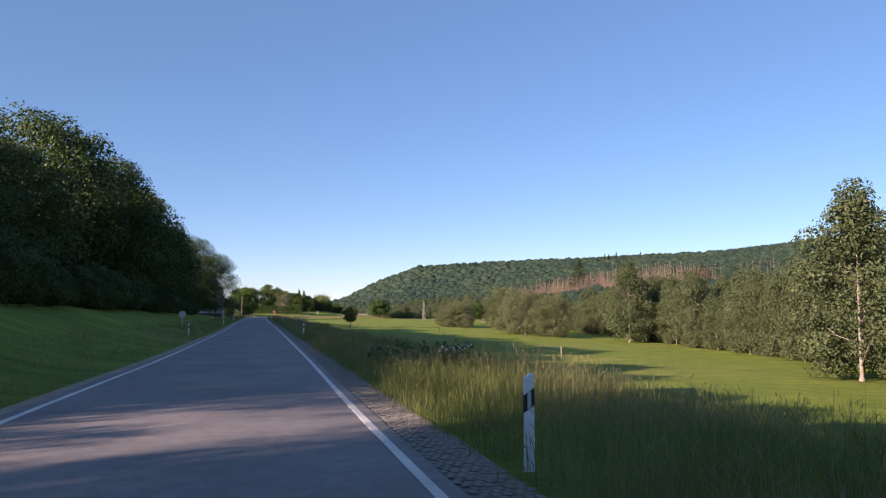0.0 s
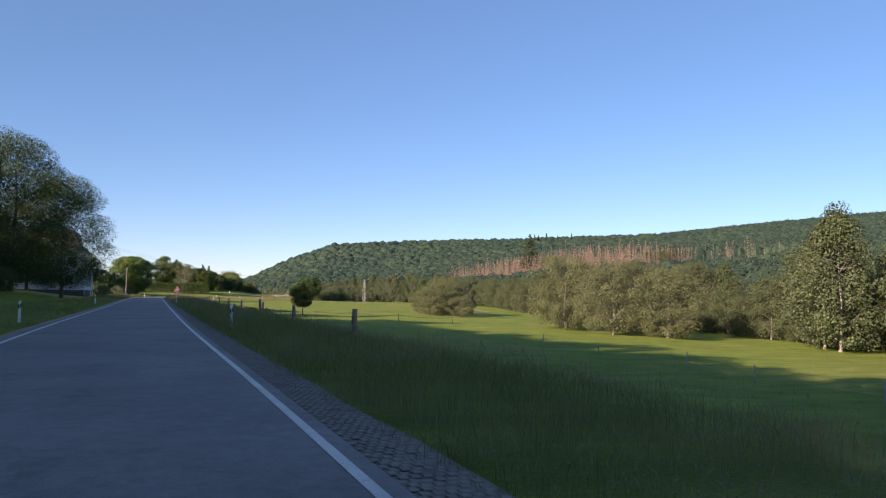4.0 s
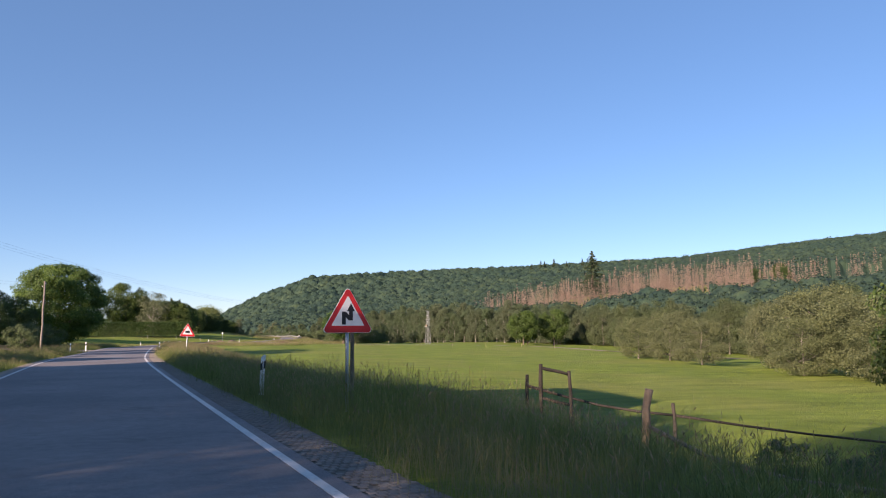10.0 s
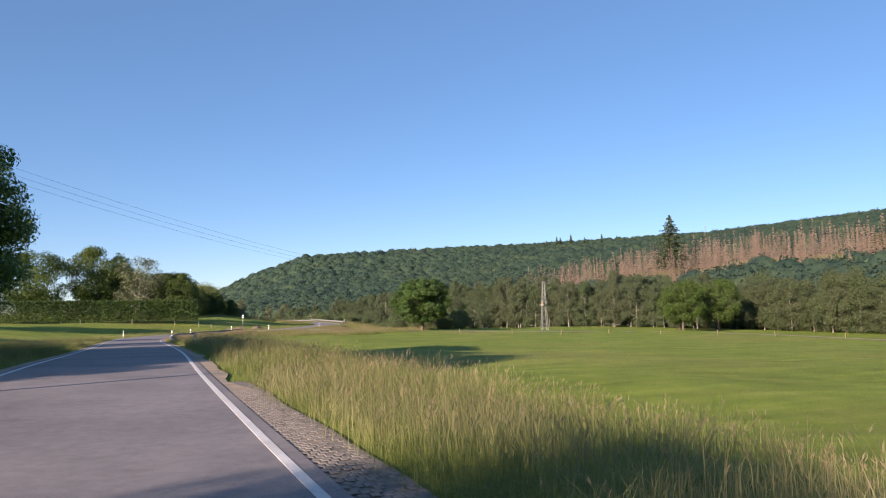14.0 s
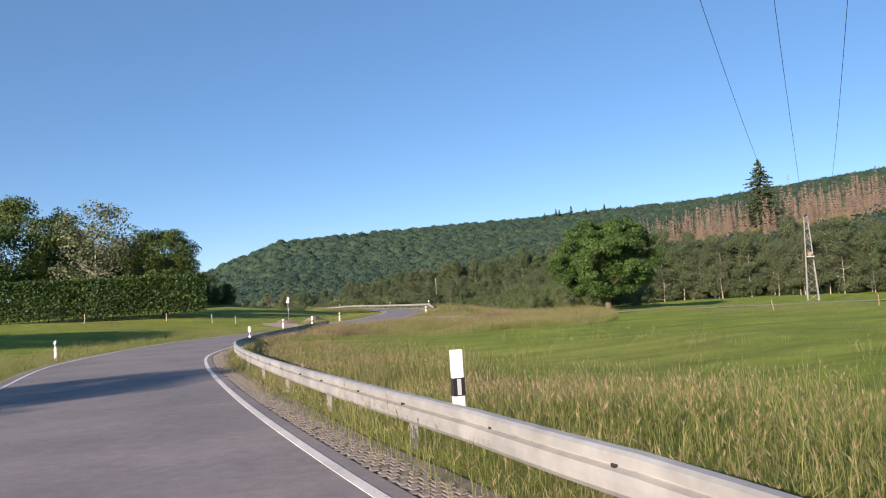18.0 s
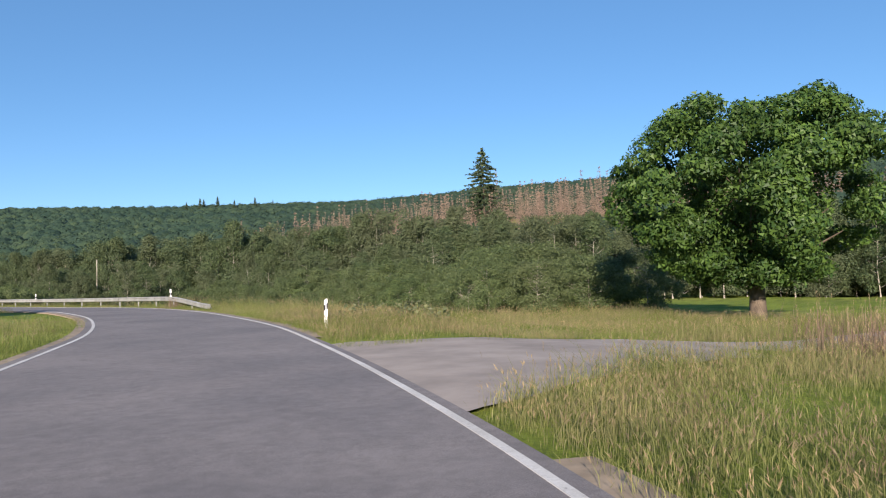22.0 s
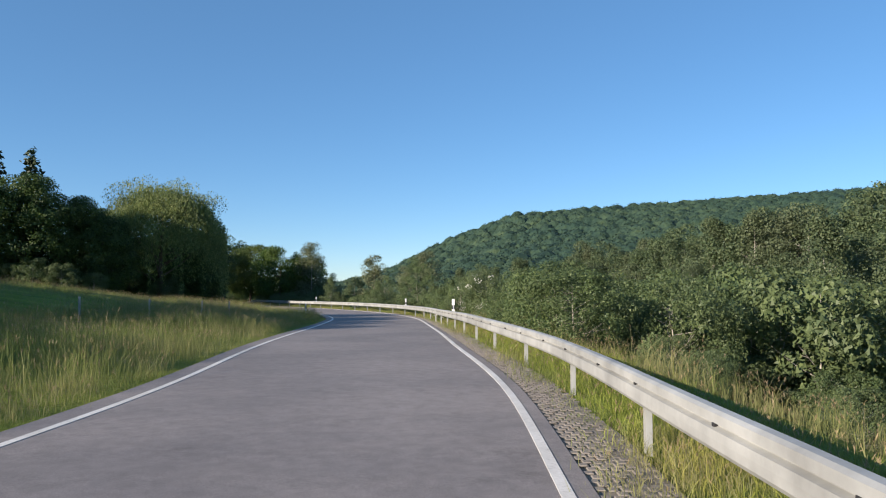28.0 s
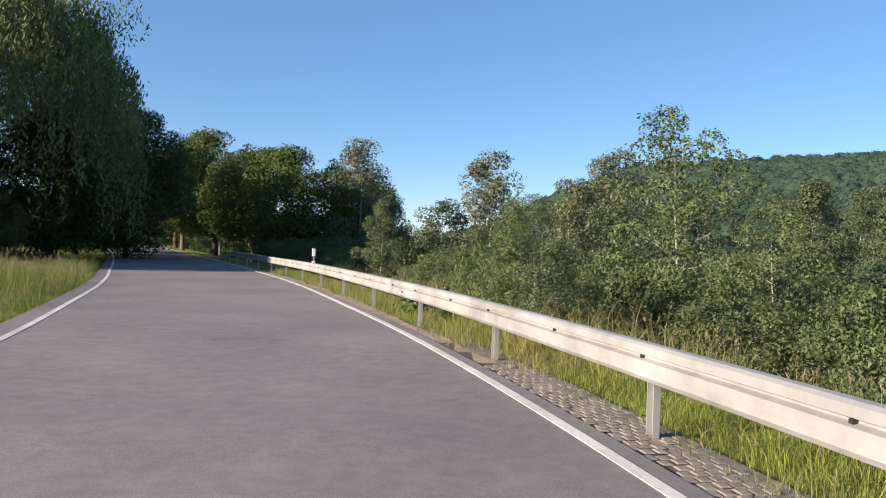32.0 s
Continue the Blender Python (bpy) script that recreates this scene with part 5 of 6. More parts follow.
arrow = [[(-0.12, 0.15), (-0.045, 0.15), (-0.045, 0.285), (0.02, 0.225), (0.095, 0.225), (0.095, 0.40), (0.135, 0.40), (0.0575, 0.545), (-0.02, 0.40), (0.02, 0.40), (0.02, 0.33), (-0.045, 0.39), (-0.12, 0.39)]]
warning_sign((4.32, 216.6), 1.80, 1.03, 2, arrow, "triangular red and white double-bend warning sign")
warning_sign((5.25, 256.9), 1.72, 1.04, 6, [[(-0.14, 0.22), (0.14, 0.22), (0.14, 0.37), (-0.14, 0.37)]], "triangular red and white warning sign with a black bar", 1.5)
fence("sign_side_post", [(4.62, 217.3), (4.66, 217.36)], 1.75, 0.04, WOOD, (), "weathered wooden post beside the warning sign", 0.02, None, 0.03, 0.0, 12)


def small_sign_post(at, height, label):
    z = float(ground_z(*at)[0])
    ob = thing("sign_post", (at[0], at[1], z), -35, label, "sign")
    child("pole", mesh_of("pole", *tube([(0, 0, -0.4), (0, 0, height)], [0.035, 0.03], 10), [STEEL], smooth=True), ob)
    for k, (w, zz) in enumerate(((0.32, height - 0.62), (0.26, height - 0.28))):
        part("plate", box_bm(w, 0.02, 0.26, (0.05 * k, -0.045, zz), 0.006), SIGNWHITE, ob)
    return ob


small_sign_post((33.3, 440.7), 2.9, "steel post with two small white plates")
disc = thing("round_sign", (-6.5, 70.5, float(ground_z(-6.5, 70.5)[0])), 0, "round traffic sign seen from its grey back", "road sign")
child("pole", mesh_of("pole", *tube([(0, 0, -0.4), (0, 0, 1.62)], [0.032, 0.032], 10), [STEEL], smooth=True), disc)
plate("plate", [(0.3 * math.cos(k * 0.2618), 1.42 + 0.3 * math.sin(k * 0.2618)) for k in range(24)], -0.05, 0.015, STEEL, disc)

# ---- poles, mast and wires ----
def pole(name, at, height, r, mat, label, lean=0.0, turn=0.0):
    z = float(ground_z(*at)[0])
    ob = thing(name, (at[0], at[1], z), turn, label, "pole")
    top = Vector((math.sin(math.radians(lean)) * height, 0, height))
    child("shaft", mesh_of("shaft", *log((0, 0, -0.5), top, r, r * 0.72, 4, 12, 0, 6), [mat], smooth=True), ob)
    return ob, z + height


wp, wtop = pole("wooden_pole", (-6.1, 296.8), 7.55, 0.12, POLEWOOD, "weathered wooden telephone pole beside the lane", 0.4)
for zz, dx in ((7.2, 0.16), (6.9, -0.16)):
    child("insulator", mesh_of("insulator", *tube([(dx, 0, zz), (dx, 0, zz + 0.06), (dx, 0, zz + 0.14)], [0.03, 0.05, 0.03], 8), [WHITE]), wp)
    child("bracket", mesh_of("bracket", *tube([(0, 0, zz - 0.05), (dx, 0, zz)], [0.012, 0.012], 6), [STEEL]), wp)
pole("white_pole", (99.9, 530.1), 9.4, 0.085, PALEBARK, "slender pale pole standing among the bushes", 0.5)
pole("far_pole", (47.5, 653.3), 9.2, 0.13, POLEWOOD, "weathered wooden pole beside the far bend")


def mast(at, z0, z1):
    """Lattice mast: four legs, bracing, cross-arms, transformer platform."""
    ob = thing("lattice_mast", (at[0], at[1], z0), 40, "grey steel lattice power mast with cross-arms", "power mast")
    h = z1 - z0
    legs = []
    for sx in (-1, 1):
        for sy in (-1, 1):
            a, b = Vector((sx * 0.62, sy * 0.62, 0)), Vector((sx * 0.2, sy * 0.2, h))
            child("leg", mesh_of("leg", *tube([a, b], [0.05, 0.04], 4), [MASTSTEEL]), ob)
            legs.append((a, b))
    n = 11
    for (i, j) in ((0, 1), (1, 3), (3, 2), (2, 0)):
        for k in range(n):
            f0, f1 = k / n, (k + 1) / n
            p, q = (i, j) if k % 2 else (j, i)
            child("brace", mesh_of("brace", *tube([legs[p][0].lerp(legs[p][1], f0), legs[q][0].lerp(legs[q][1], f1)], [0.022, 0.022], 3), [MASTSTEEL]), ob)
    for zz, w in ((h - 0.1, 1.5), (h - 1.5, 0.9), (h - 2.7, 1.5)):
        part("cross_arm", box_bm(w * 2, 0.08, 0.08, (0, 0, zz), 0.01), MASTSTEEL, ob)
    part("platform", box_bm(1.5, 0.9, 0.10, (-0.9, 0, h - 4.9), 0.01), MASTSTEEL, ob)
    part("transformer", box_bm(0.6, 0.45, 0.5, (-0.9, 0, h - 4.55), 0.05), WOOD, ob, "rusty brown transformer box")
    for dx in (-1.4, 0.0, 1.4):
        child("insulator", mesh_of("insulator", *tube([(dx, 0, h - 0.05), (dx, 0, h + 0.12), (dx, 0, h + 0.3)], [0.04, 0.07, 0.03], 8), [BLACK]), ob)
    return ob


MASTZ = float(ground_z(90, 414.4)[0])
mast((90, 414.4), MASTZ, 8.6)
wires = thing("power_lines", (90, 414.4, 8.6), 0, "three thin overhead power lines crossing the road", "power line")
for k in (-1, 0, 1):
    dx, dy = -1.058 * k, 1.486 * k
    child("wire", mesh_of("wire", *log((dx, dy, 0), (-130.3 + dx, -92.8 + dy, 15.1), 0.008, 0.008, 2, 4, 7.1, 30), [BLACK]), wires)
wires2 = thing("telephone_wires", (-6.1, 296.8, wtop - 0.3), 0, "two thin telephone wires", "power line")
for dz in (0.12, -0.18):
    child("wire", mesh_of("wire", *log((0.1, 0, dz), (-52, -22, 2.0 + dz), 0.005, 0.005, 2, 4, 0.5, 12), [BLACK]), wires2)

# ---- the white house ----
def house():
    z = float(ground_z(-12, 215)[0]) - 0.2
    ob = thing("house", (-15.6, 221.5, z), 0, "white plastered house with a dark slate upper floor and roof", "house")
    w, d, h = 11.4, 13.0, 7.2
    def wall(name, sx, sy, at, holes=()):
        return part(name, box_bm(sx, sy, h - 1.0, (at[0], at[1], 1.0 + (h - 1.0) / 2)), PLASTER, ob)
    wall("wall", w, 0.35, (0, -d / 2))
    wall("wall", w, 0.35, (0, d / 2))
    wall("wall", 0.35, d - 0.7, (w / 2 - 0.175, 0))
    wall("wall", 0.35, d - 0.7, (-w / 2 + 0.175, 0))
    part("plinth", box_bm(w + 0.1, d + 0.45, 1.2, (0, 0, 0.4), 0.03), SLATE, ob, "dark grey plinth")
    v = [(-w / 2 - 0.5, -d / 2 - 0.6, h), (w / 2 + 0.5, -d / 2 - 0.6, h), (w / 2 + 0.5, d / 2 + 0.6, h), (-w / 2 - 0.5, d / 2 + 0.6, h),
         (-w / 2 + 1.2, -d / 2 + 1.4, h + 1.5), (w / 2 - 1.2, -d / 2 + 1.4, h + 1.5), (w / 2 - 1.2, d / 2 - 1.4, h + 1.5), (-w / 2 + 1.2, d / 2 - 1.4, h + 1.5),
         (-w / 2 + 1.6, -d / 2 + 1.8, h + 3.3), (w / 2 - 1.6, -d / 2 + 1.8, h + 3.3), (w / 2 - 1.6, d / 2 - 1.8, h + 3.3), (-w / 2 + 1.6, d / 2 - 1.8, h + 3.3),
         (0, -d / 2 + 4.2, h + 5.0), (0, d / 2 - 4.2, h + 5.0)]
    f = [(3, 2, 1, 0)] + [(a + k, a + (k + 1) % 4, a + 4 + (k + 1) % 4, a + 4 + k) for a in (0, 4) for k in range(4)]
    f += [(8, 9, 12), (9, 10, 13, 12), (10, 11, 13), (11, 8, 12, 13)]
    part("roof", roof_bm(v, f), SLATE, ob, "dark slate mansard roof")
    part("gutter", box_bm(w + 1.1, 0.12, 0.12, (0, -d / 2 - 0.62, h - 0.02), 0.02), STEEL, ob)
    part("gutter", box_bm(0.12, d + 1.2, 0.12, (w / 2 + 0.55, 0, h - 0.02), 0.02), STEEL, ob)
    part("drainpipe", box_bm(0.09, 0.09, h - 0.5, (w / 2 + 0.08, -d / 2 + 0.3, h / 2), 0.02), STEEL, ob)
    for x, y, zz, turn in [(-3.4, -d / 2, 2.6, 0), (0.2, -d / 2, 2.6, 0), (3.6, -d / 2, 2.6, 0), (-3.4, -d / 2, 5.4, 0), (0.2, -d / 2, 5.4, 0), (3.9, -d / 2, 5.6, 0),
                           (w / 2, -3.8, 2.7, 90), (w / 2, 0.4, 2.7, 90), (w / 2, 4.2, 2.7, 90), (w / 2, -3.8, 5.4, 90), (w / 2, 0.4, 5.4, 90), (w / 2, 4.2, 5.4, 90)]:
        win = part("window", box_bm(1.25, 0.10, 1.45, (0, -0.03 if not turn else 0.03, 0), 0.01), WHITE, ob)
        win.matrix_basis = pose(x, y - (0.16 if not turn else 0), zz, 0, 0, turn)
        s = -0.04 if not turn else -0.04
        for px in (-0.3, 0.3):
            pane = part("pane", box_bm(0.54, 0.02, 1.28, (px, -0.085, 0)), GLASS, win)
        part("sill", box_bm(1.4, 0.2, 0.06, (0, -0.1, -0.78), 0.01), STEEL, win)
    return ob


def roof_bm(v, f):
    bm = bmesh.new()
    vs = [bm.verts.new(p) for p in v]
    for q in f:
        bm.faces.new([vs[i] for i in q])
    bmesh.ops.recalc_face_normals(bm, faces=bm.faces[:])
    return bm


def gabled(name, at, turn, w, d, h, rise, label, category):
    """Plain gabled building, its ridge along its own y."""
    ob = thing(name, (at[0], at[1], float(ground_z(at[0], at[1])[0]) - 0.3), turn, label, category)
    for sy in (-1, 1):
        v = [(-w / 2, 0, 0), (w / 2, 0, 0), (w / 2, 0, h), (0, 0, h + rise), (-w / 2, 0, h)]
        y0, y1 = sy * (d / 2 - 0.3), sy * d / 2
        v = [(x, y0, z) for x, y, z in v] + [(x, y1, z) for x, y, z in v]
        part("gable_wall", roof_bm(v, [(4, 3, 2, 1, 0), (5, 6, 7, 8, 9)] + [(k, (k + 1) % 5, 5 + (k + 1) % 5, 5 + k) for k in range(5)]), PLASTER, ob)
    for sx in (-1, 1):
        part("wall", box_bm(0.3, d - 0.6, h - 0.1, (sx * (w / 2 - 0.15), 0, h / 2 - 0.05)), PLASTER, ob)
        a, b = sx * (w / 2 + 0.5), 0.5 * rise / (w / 2)
        v = [(a, -d / 2 - 0.4, h - b), (a, d / 2 + 0.4, h - b), (0, d / 2 + 0.4, h + rise), (0, -d / 2 - 0.4, h + rise)]
        v = [(x, y, z + 0.01) for x, y, z in v] + [(x, y, z + 0.2) for x, y, z in v]
        part("roof", roof_bm(v, [(3, 2, 1, 0), (4, 5, 6, 7)] + [(k, (k + 1) % 4, 4 + (k + 1) % 4, 4 + k) for k in range(4)]), SLATE, ob, "dark slate roof slope")
    return ob


house()
# never in view: added to lengthen the house's shadow across the road
gabled("barn", (-13.6, 231.7), 0, 7.4, 5.6, 6.4, 2.2, "unseen plastered barn added behind the house to cast shade", "barn")
# unseen too: placed and sized for the pointed gable shadow on the road
gabled("outbuilding", (-24.0, 244.9), 62.3, 8.6, 9.0, 4.75, 1.5, "unseen plastered outbuilding added to cast a gable shadow", "outbuilding")
fence("garden_fence", [(-9.0, 203), (-8.7, 206), (-8.6, 209), (-8.5, 212), (-8.4, 215), (-8.3, 218.5), (-8.3, 222)], 1.2, 0.045, DARKWOOD, (0.45, 0.85), "dark wooden garden fence before the house", 0.04, None, 0.03, 0.0, 14)

# ---- stacked timber in the paddock ----
ENDWOOD = plain("cut_wood", (0.44, 0.27, 0.15), 0.85, 0, 0.25, 6.0, 0.3)


def log_pile(at, turn, rows, cols, long, r, label):
    z = float(ground_z(*at)[0])
    ob = thing("log_pile", (at[0], at[1], z), turn, label, "log pile")
    rnd = random.Random(4)
    for i in range(rows):
        for j in range(cols - i):
            x = (j + i * 0.5 - cols / 2) * r * 2.02
            q = r * rnd.uniform(0.8, 1.05)
            v, f = tube([(x, rnd.uniform(-0.2, 0.2), r + i * r * 1.75), (x, long + rnd.uniform(-0.2, 0.2), r + i * r * 1.75)], [q, q * 0.9], 9)
            me = mesh_of("log", v, f, [BARK, ENDWOOD], [0] * (len(f) - 2) + [1, 1])
            child("log", me, ob)
    return ob


log_pile((-18.5, 279), 62, 5, 11, 4.5, 0.17, "stack of cut tree trunks behind the paddock fence")
log_pile((-13.6, 281), 75, 4, 9, 3.5, 0.16, "stack of dark cut logs behind the paddock fence")
boards = thing("board_stack", (-9.2, 282.5, float(ground_z(-9.2, 282.5)[0])), 15, "low stack of pale sawn boards", "boards")
for i in range(5):
    for j in range(4):
        part("board", box_bm(2.6, 0.2, 0.06, (R.uniform(-0.2, 0.2), j * 0.23, 0.12 + i * 0.09), 0.008), ENDWOOD, boards)
TARP = plain("blue_tarpaulin", (0.03, 0.075, 0.26), 0.5, 0, 0.2, 2.0, 0.3)
v, f, n_, m_ = [], [], 20, 7
for i in range(m_):
    q = i / (m_ - 1)
    for k in range(n_):
        w = 6.28319 * k / n_
        fold = 1 + 0.14 * math.sin(5 * w) * q + 0.12 * noise.noise(Vector((math.cos(w) * 2, math.sin(w) * 2, q * 3)))
        v.append((math.cos(w) * q * 1.1 * fold, math.sin(w) * q * 0.6 * fold, 0.6 * (1 - q ** 3) * (0.9 + 0.1 * fold)))
f = [(i * n_ + k, (i + 1) * n_ + k, (i + 1) * n_ + (k + 1) % n_, i * n_ + (k + 1) % n_) for i in range(m_ - 1) for k in range(n_)]
tarp = new("tarpaulin", mesh_of("tarpaulin", v, f, [TARP], smooth=True))
tarp.matrix_basis = pose(-13.0, 278.6, float(ground_z(-13.0, 278.6)[0]) + 0.02, 0, 0, 12)
tagged(tarp, "crumpled blue tarpaulin over a heap behind the paddock fence", "tarpaulin")
# the last four stand out of view, added to shade the left verge
for x, y, s in ((-12.0, 287.3, 0.62), (-10.6, 286, 0.5), (-7.8, 293.5, 0.6), (-8.8, 300, 0.7), (-7.0, 304, 0.7), (-9.5, 308, 0.85), (-5.8, 309, 0.6), (-9.6, 252, 0.45), (-10.4, 258, 0.7), (-8.2, 232, 0.5), (-9.4, 239, 0.5)):
    plant("garden_bush", SHRUB[int(y) % 4], (x, y), s, None, "dark green bush by the paddock, some added for shade", "bush", "bushes by the paddock")

for x, y, s in ((-11.5, 299, 0.30), (-14.5, 303, 0.34), (-10, 309.5, 0.36), (-18, 295, 0.30), (-13, 314, 0.4)):
    plant("dark_bush", DARK[int(y) % 2], (x, y), s, None, "tall dark bush beside the telephone pole", "bush", "bushes by the paddock")

# far farm clutter on the rise to the left
excavator = thing("excavator", (-72, 395, float(ground_z(-72, 395)[0])), 30, "small yellow excavator far off on the rise", "excavator")
YELLOW = plain("machine_yellow", (0.62, 0.33, 0.03), 0.5, 0, 0.15, 2.0, 0.1)
part("cab", box_bm(1.6, 1.5, 1.7, (0, 0, 1.9), 0.15), YELLOW, excavator)
part("engine_cover", box_bm(1.6, 1.6, 1.0, (-1.4, 0, 1.5), 0.15), YELLOW, excavator)
for sy in (-0.8, 0.8):
    part("crawler", box_bm(3.2, 0.5, 0.8, (-0.4, sy, 0.4), 0.2), BLACK, excavator)
child("boom", mesh_of("boom", *tube([(0.6, 0.3, 1.6), (2.4, 0.3, 3.4), (4.2, 0.3, 2.0)], [0.2, 0.18, 0.12], 6), [YELLOW]), excavator)
tank = thing("tank_trailer", (-58, 402, float(ground_z(-58, 402)[0])), 10, "pale cylindrical tank trailer far off", "trailer")
child("tank", mesh_of("tank", *tube([(-2, 0, 1.4), (-1.9, 0, 1.4), (1.9, 0, 1.4), (2, 0, 1.4)], [0.5, 0.75, 0.75, 0.5], 14), [PALEBARK], smooth=True), tank)
for sx in (-0.9, 0.9):
    child("wheel", mesh_of("wheel", *tube([(sx, -0.8, 0.4), (sx, 0.8, 0.4)], [0.4, 0.4], 14), [BLACK]), tank)


# ---- grass, weeds ----
def grass(name, xy, height, blades, wide, mat, heads, label, seed, lean=0.85, spread=0.16):
    """Tufts of thin bent blades, some with seed heads, as one object."""
    r = np.random.RandomState(seed)
    n = len(xy)
    z = ground_z(xy[:, 0], xy[:, 1])
    k = n * blades
    own = np.repeat(np.arange(n), blades)
    base = np.c_[xy[own] + r.normal(size=(k, 2)) * spread, z[own] - 0.03]
    w = r.rand(k) * 2 * np.pi
    h = (height * (0.62 + 0.6 * r.rand(n)))[own] * (0.30 + 0.75 * r.rand(k) ** 1.3)
    side = np.stack([np.cos(w), np.sin(w), 0 * w], 1)
    turn = (r.rand(n) * 2 * np.pi)[own] + r.normal(size=k) * 0.9
    out = np.stack([np.cos(turn), np.sin(turn), 0 * w], 1) * (lean * h * r.rand(k))[:, None]
    up = np.array([0, 0, 1.0]) * h[:, None]
    ww = side * (wide * (0.6 + 0.8 * r.rand(k)))[:, None]
    mid = base + up * 0.55 + out * 0.2
    tip = base + up * 0.95 + out
    v = np.stack([base, mid - ww, mid + ww, tip], 1).reshape(-1, 3)
    i = np.arange(k)[:, None] * 4
    f = np.concatenate([i + [0, 2, 1], i + [1, 2, 3]], 1).reshape(-1, 3)
    fm = np.zeros(len(f), np.int32)
    if heads > 0:
        pick = np.where((r.rand(k) < heads * 2.2) & (h > height[own] * 0.72))[0]
        d = (up[pick] * 0.5 + out[pick] * 0.9)
        d /= np.linalg.norm(d, axis=1)[:, None]
        pick, d = np.repeat(pick, 3), np.repeat(d, 3, axis=0)
        d = d + r.normal(size=d.shape) * 0.35
        d /= np.linalg.norm(d, axis=1)[:, None]
        c = tip[pick] - d * 0.02 - up[pick] * (0.10 * r.rand(len(pick)))[:, None]
        lg = (0.04 + 0.06 * r.rand(len(pick)))[:, None]
        sd = side[pick] * (wide * (0.7 + 0.8 * r.rand(len(pick))))[:, None]
        v2 = np.stack([c, c + d * lg * 0.45 + sd, c + d * lg, c + d * lg * 0.45 - sd], 1).reshape(-1, 3)
        j = len(v) + np.arange(len(pick))[:, None] * 4
        f2 = np.concatenate([j + [0, 1, 2], j + [0, 2, 3]], 1).reshape(-1, 3)
        v, f = np.vstack([v, v2]), np.vstack([f, f2])
        fm = np.r_[fm, np.ones(len(f2), np.int32)]
    ob = new(name, mesh_of(name, v, f, [mat, STRAW], fm))
    return tagged(ob, label, "grass", kind="stuff")


def along_road(n, y0, y1, lo, hi, side=1, power=1.0, seed=1):
    """Places beside the road: lo to hi metres beyond the right-hand (side 1) or left-hand line."""
    r = np.random.RandomState(seed)
    a, b = on_road(y0), on_road(y1)
    k = r.uniform(a, b - 1, n)
    i = k.astype(int)
    t = (k - i)[:, None]
    p = RIGHT[i] * (1 - t) + RIGHT[i + 1] * t
    o = lo + (hi - lo) * r.rand(n) ** power
    rim = o < lo + 0.35
    o = o if side > 0 else -(o + WIDTH[i])
    xy = p - LEFTN[i] * o[:, None]
    patch = np.array([noise.noise(Vector((x * 0.22, y * 0.22, 0.5))) for x, y in xy])
    keep = patch > -0.38 - 0.4 * r.rand(n)
    x, y = xy.T
    lane = ((np.abs(y - 291) < 4.5) & (x < 2)) | (np.hypot(x - 32.4, y - 430.6) < 4.4) | (np.hypot(x - 35, y - 439.8) < 3.0)
    mid = np.interp(x, [34, 37.5, 41.5, 45.3, 52, 62, 78], [427.6, 426.6, 425.0, 422.9, 419.5, 414.5, 407])
    half = np.interp(x, [34, 37.5, 41.5, 45.3, 52, 80], [6.0, 5.4, 4.2, 3.0, 2.6, 2.2])
    lane |= (np.abs(y - mid) < half) & (x > 34) & (x < 80) & (side > 0)
    lane |= (np.hypot(x - 2.9, y - 7.4) < 0.5) | (np.hypot(x - 2.9, y - 166.9) < 0.5) | (np.hypot(x + 2.6, y - 278.9) < 0.6) | (np.hypot(x + 1.5, y - 287.9) < 0.6)
    lane |= (np.abs(y - 337.3) < 1.0) & (np.abs(x - 9.6) < 0.9)
    mown = (y > 338) & (y < 397) & (x > 20.5 + 1.5 * np.sin(y * 0.3)) & (r.rand(n) < 0.95) & (side > 0)
    keep &= ~lane & ~mown
    patch = np.where(rim, patch - 0.35, patch)
    return xy[keep], patch[keep]


def tall(p, lo, hi):
    return lo + (hi - lo) * np.clip(0.5 + p, 0, 1)


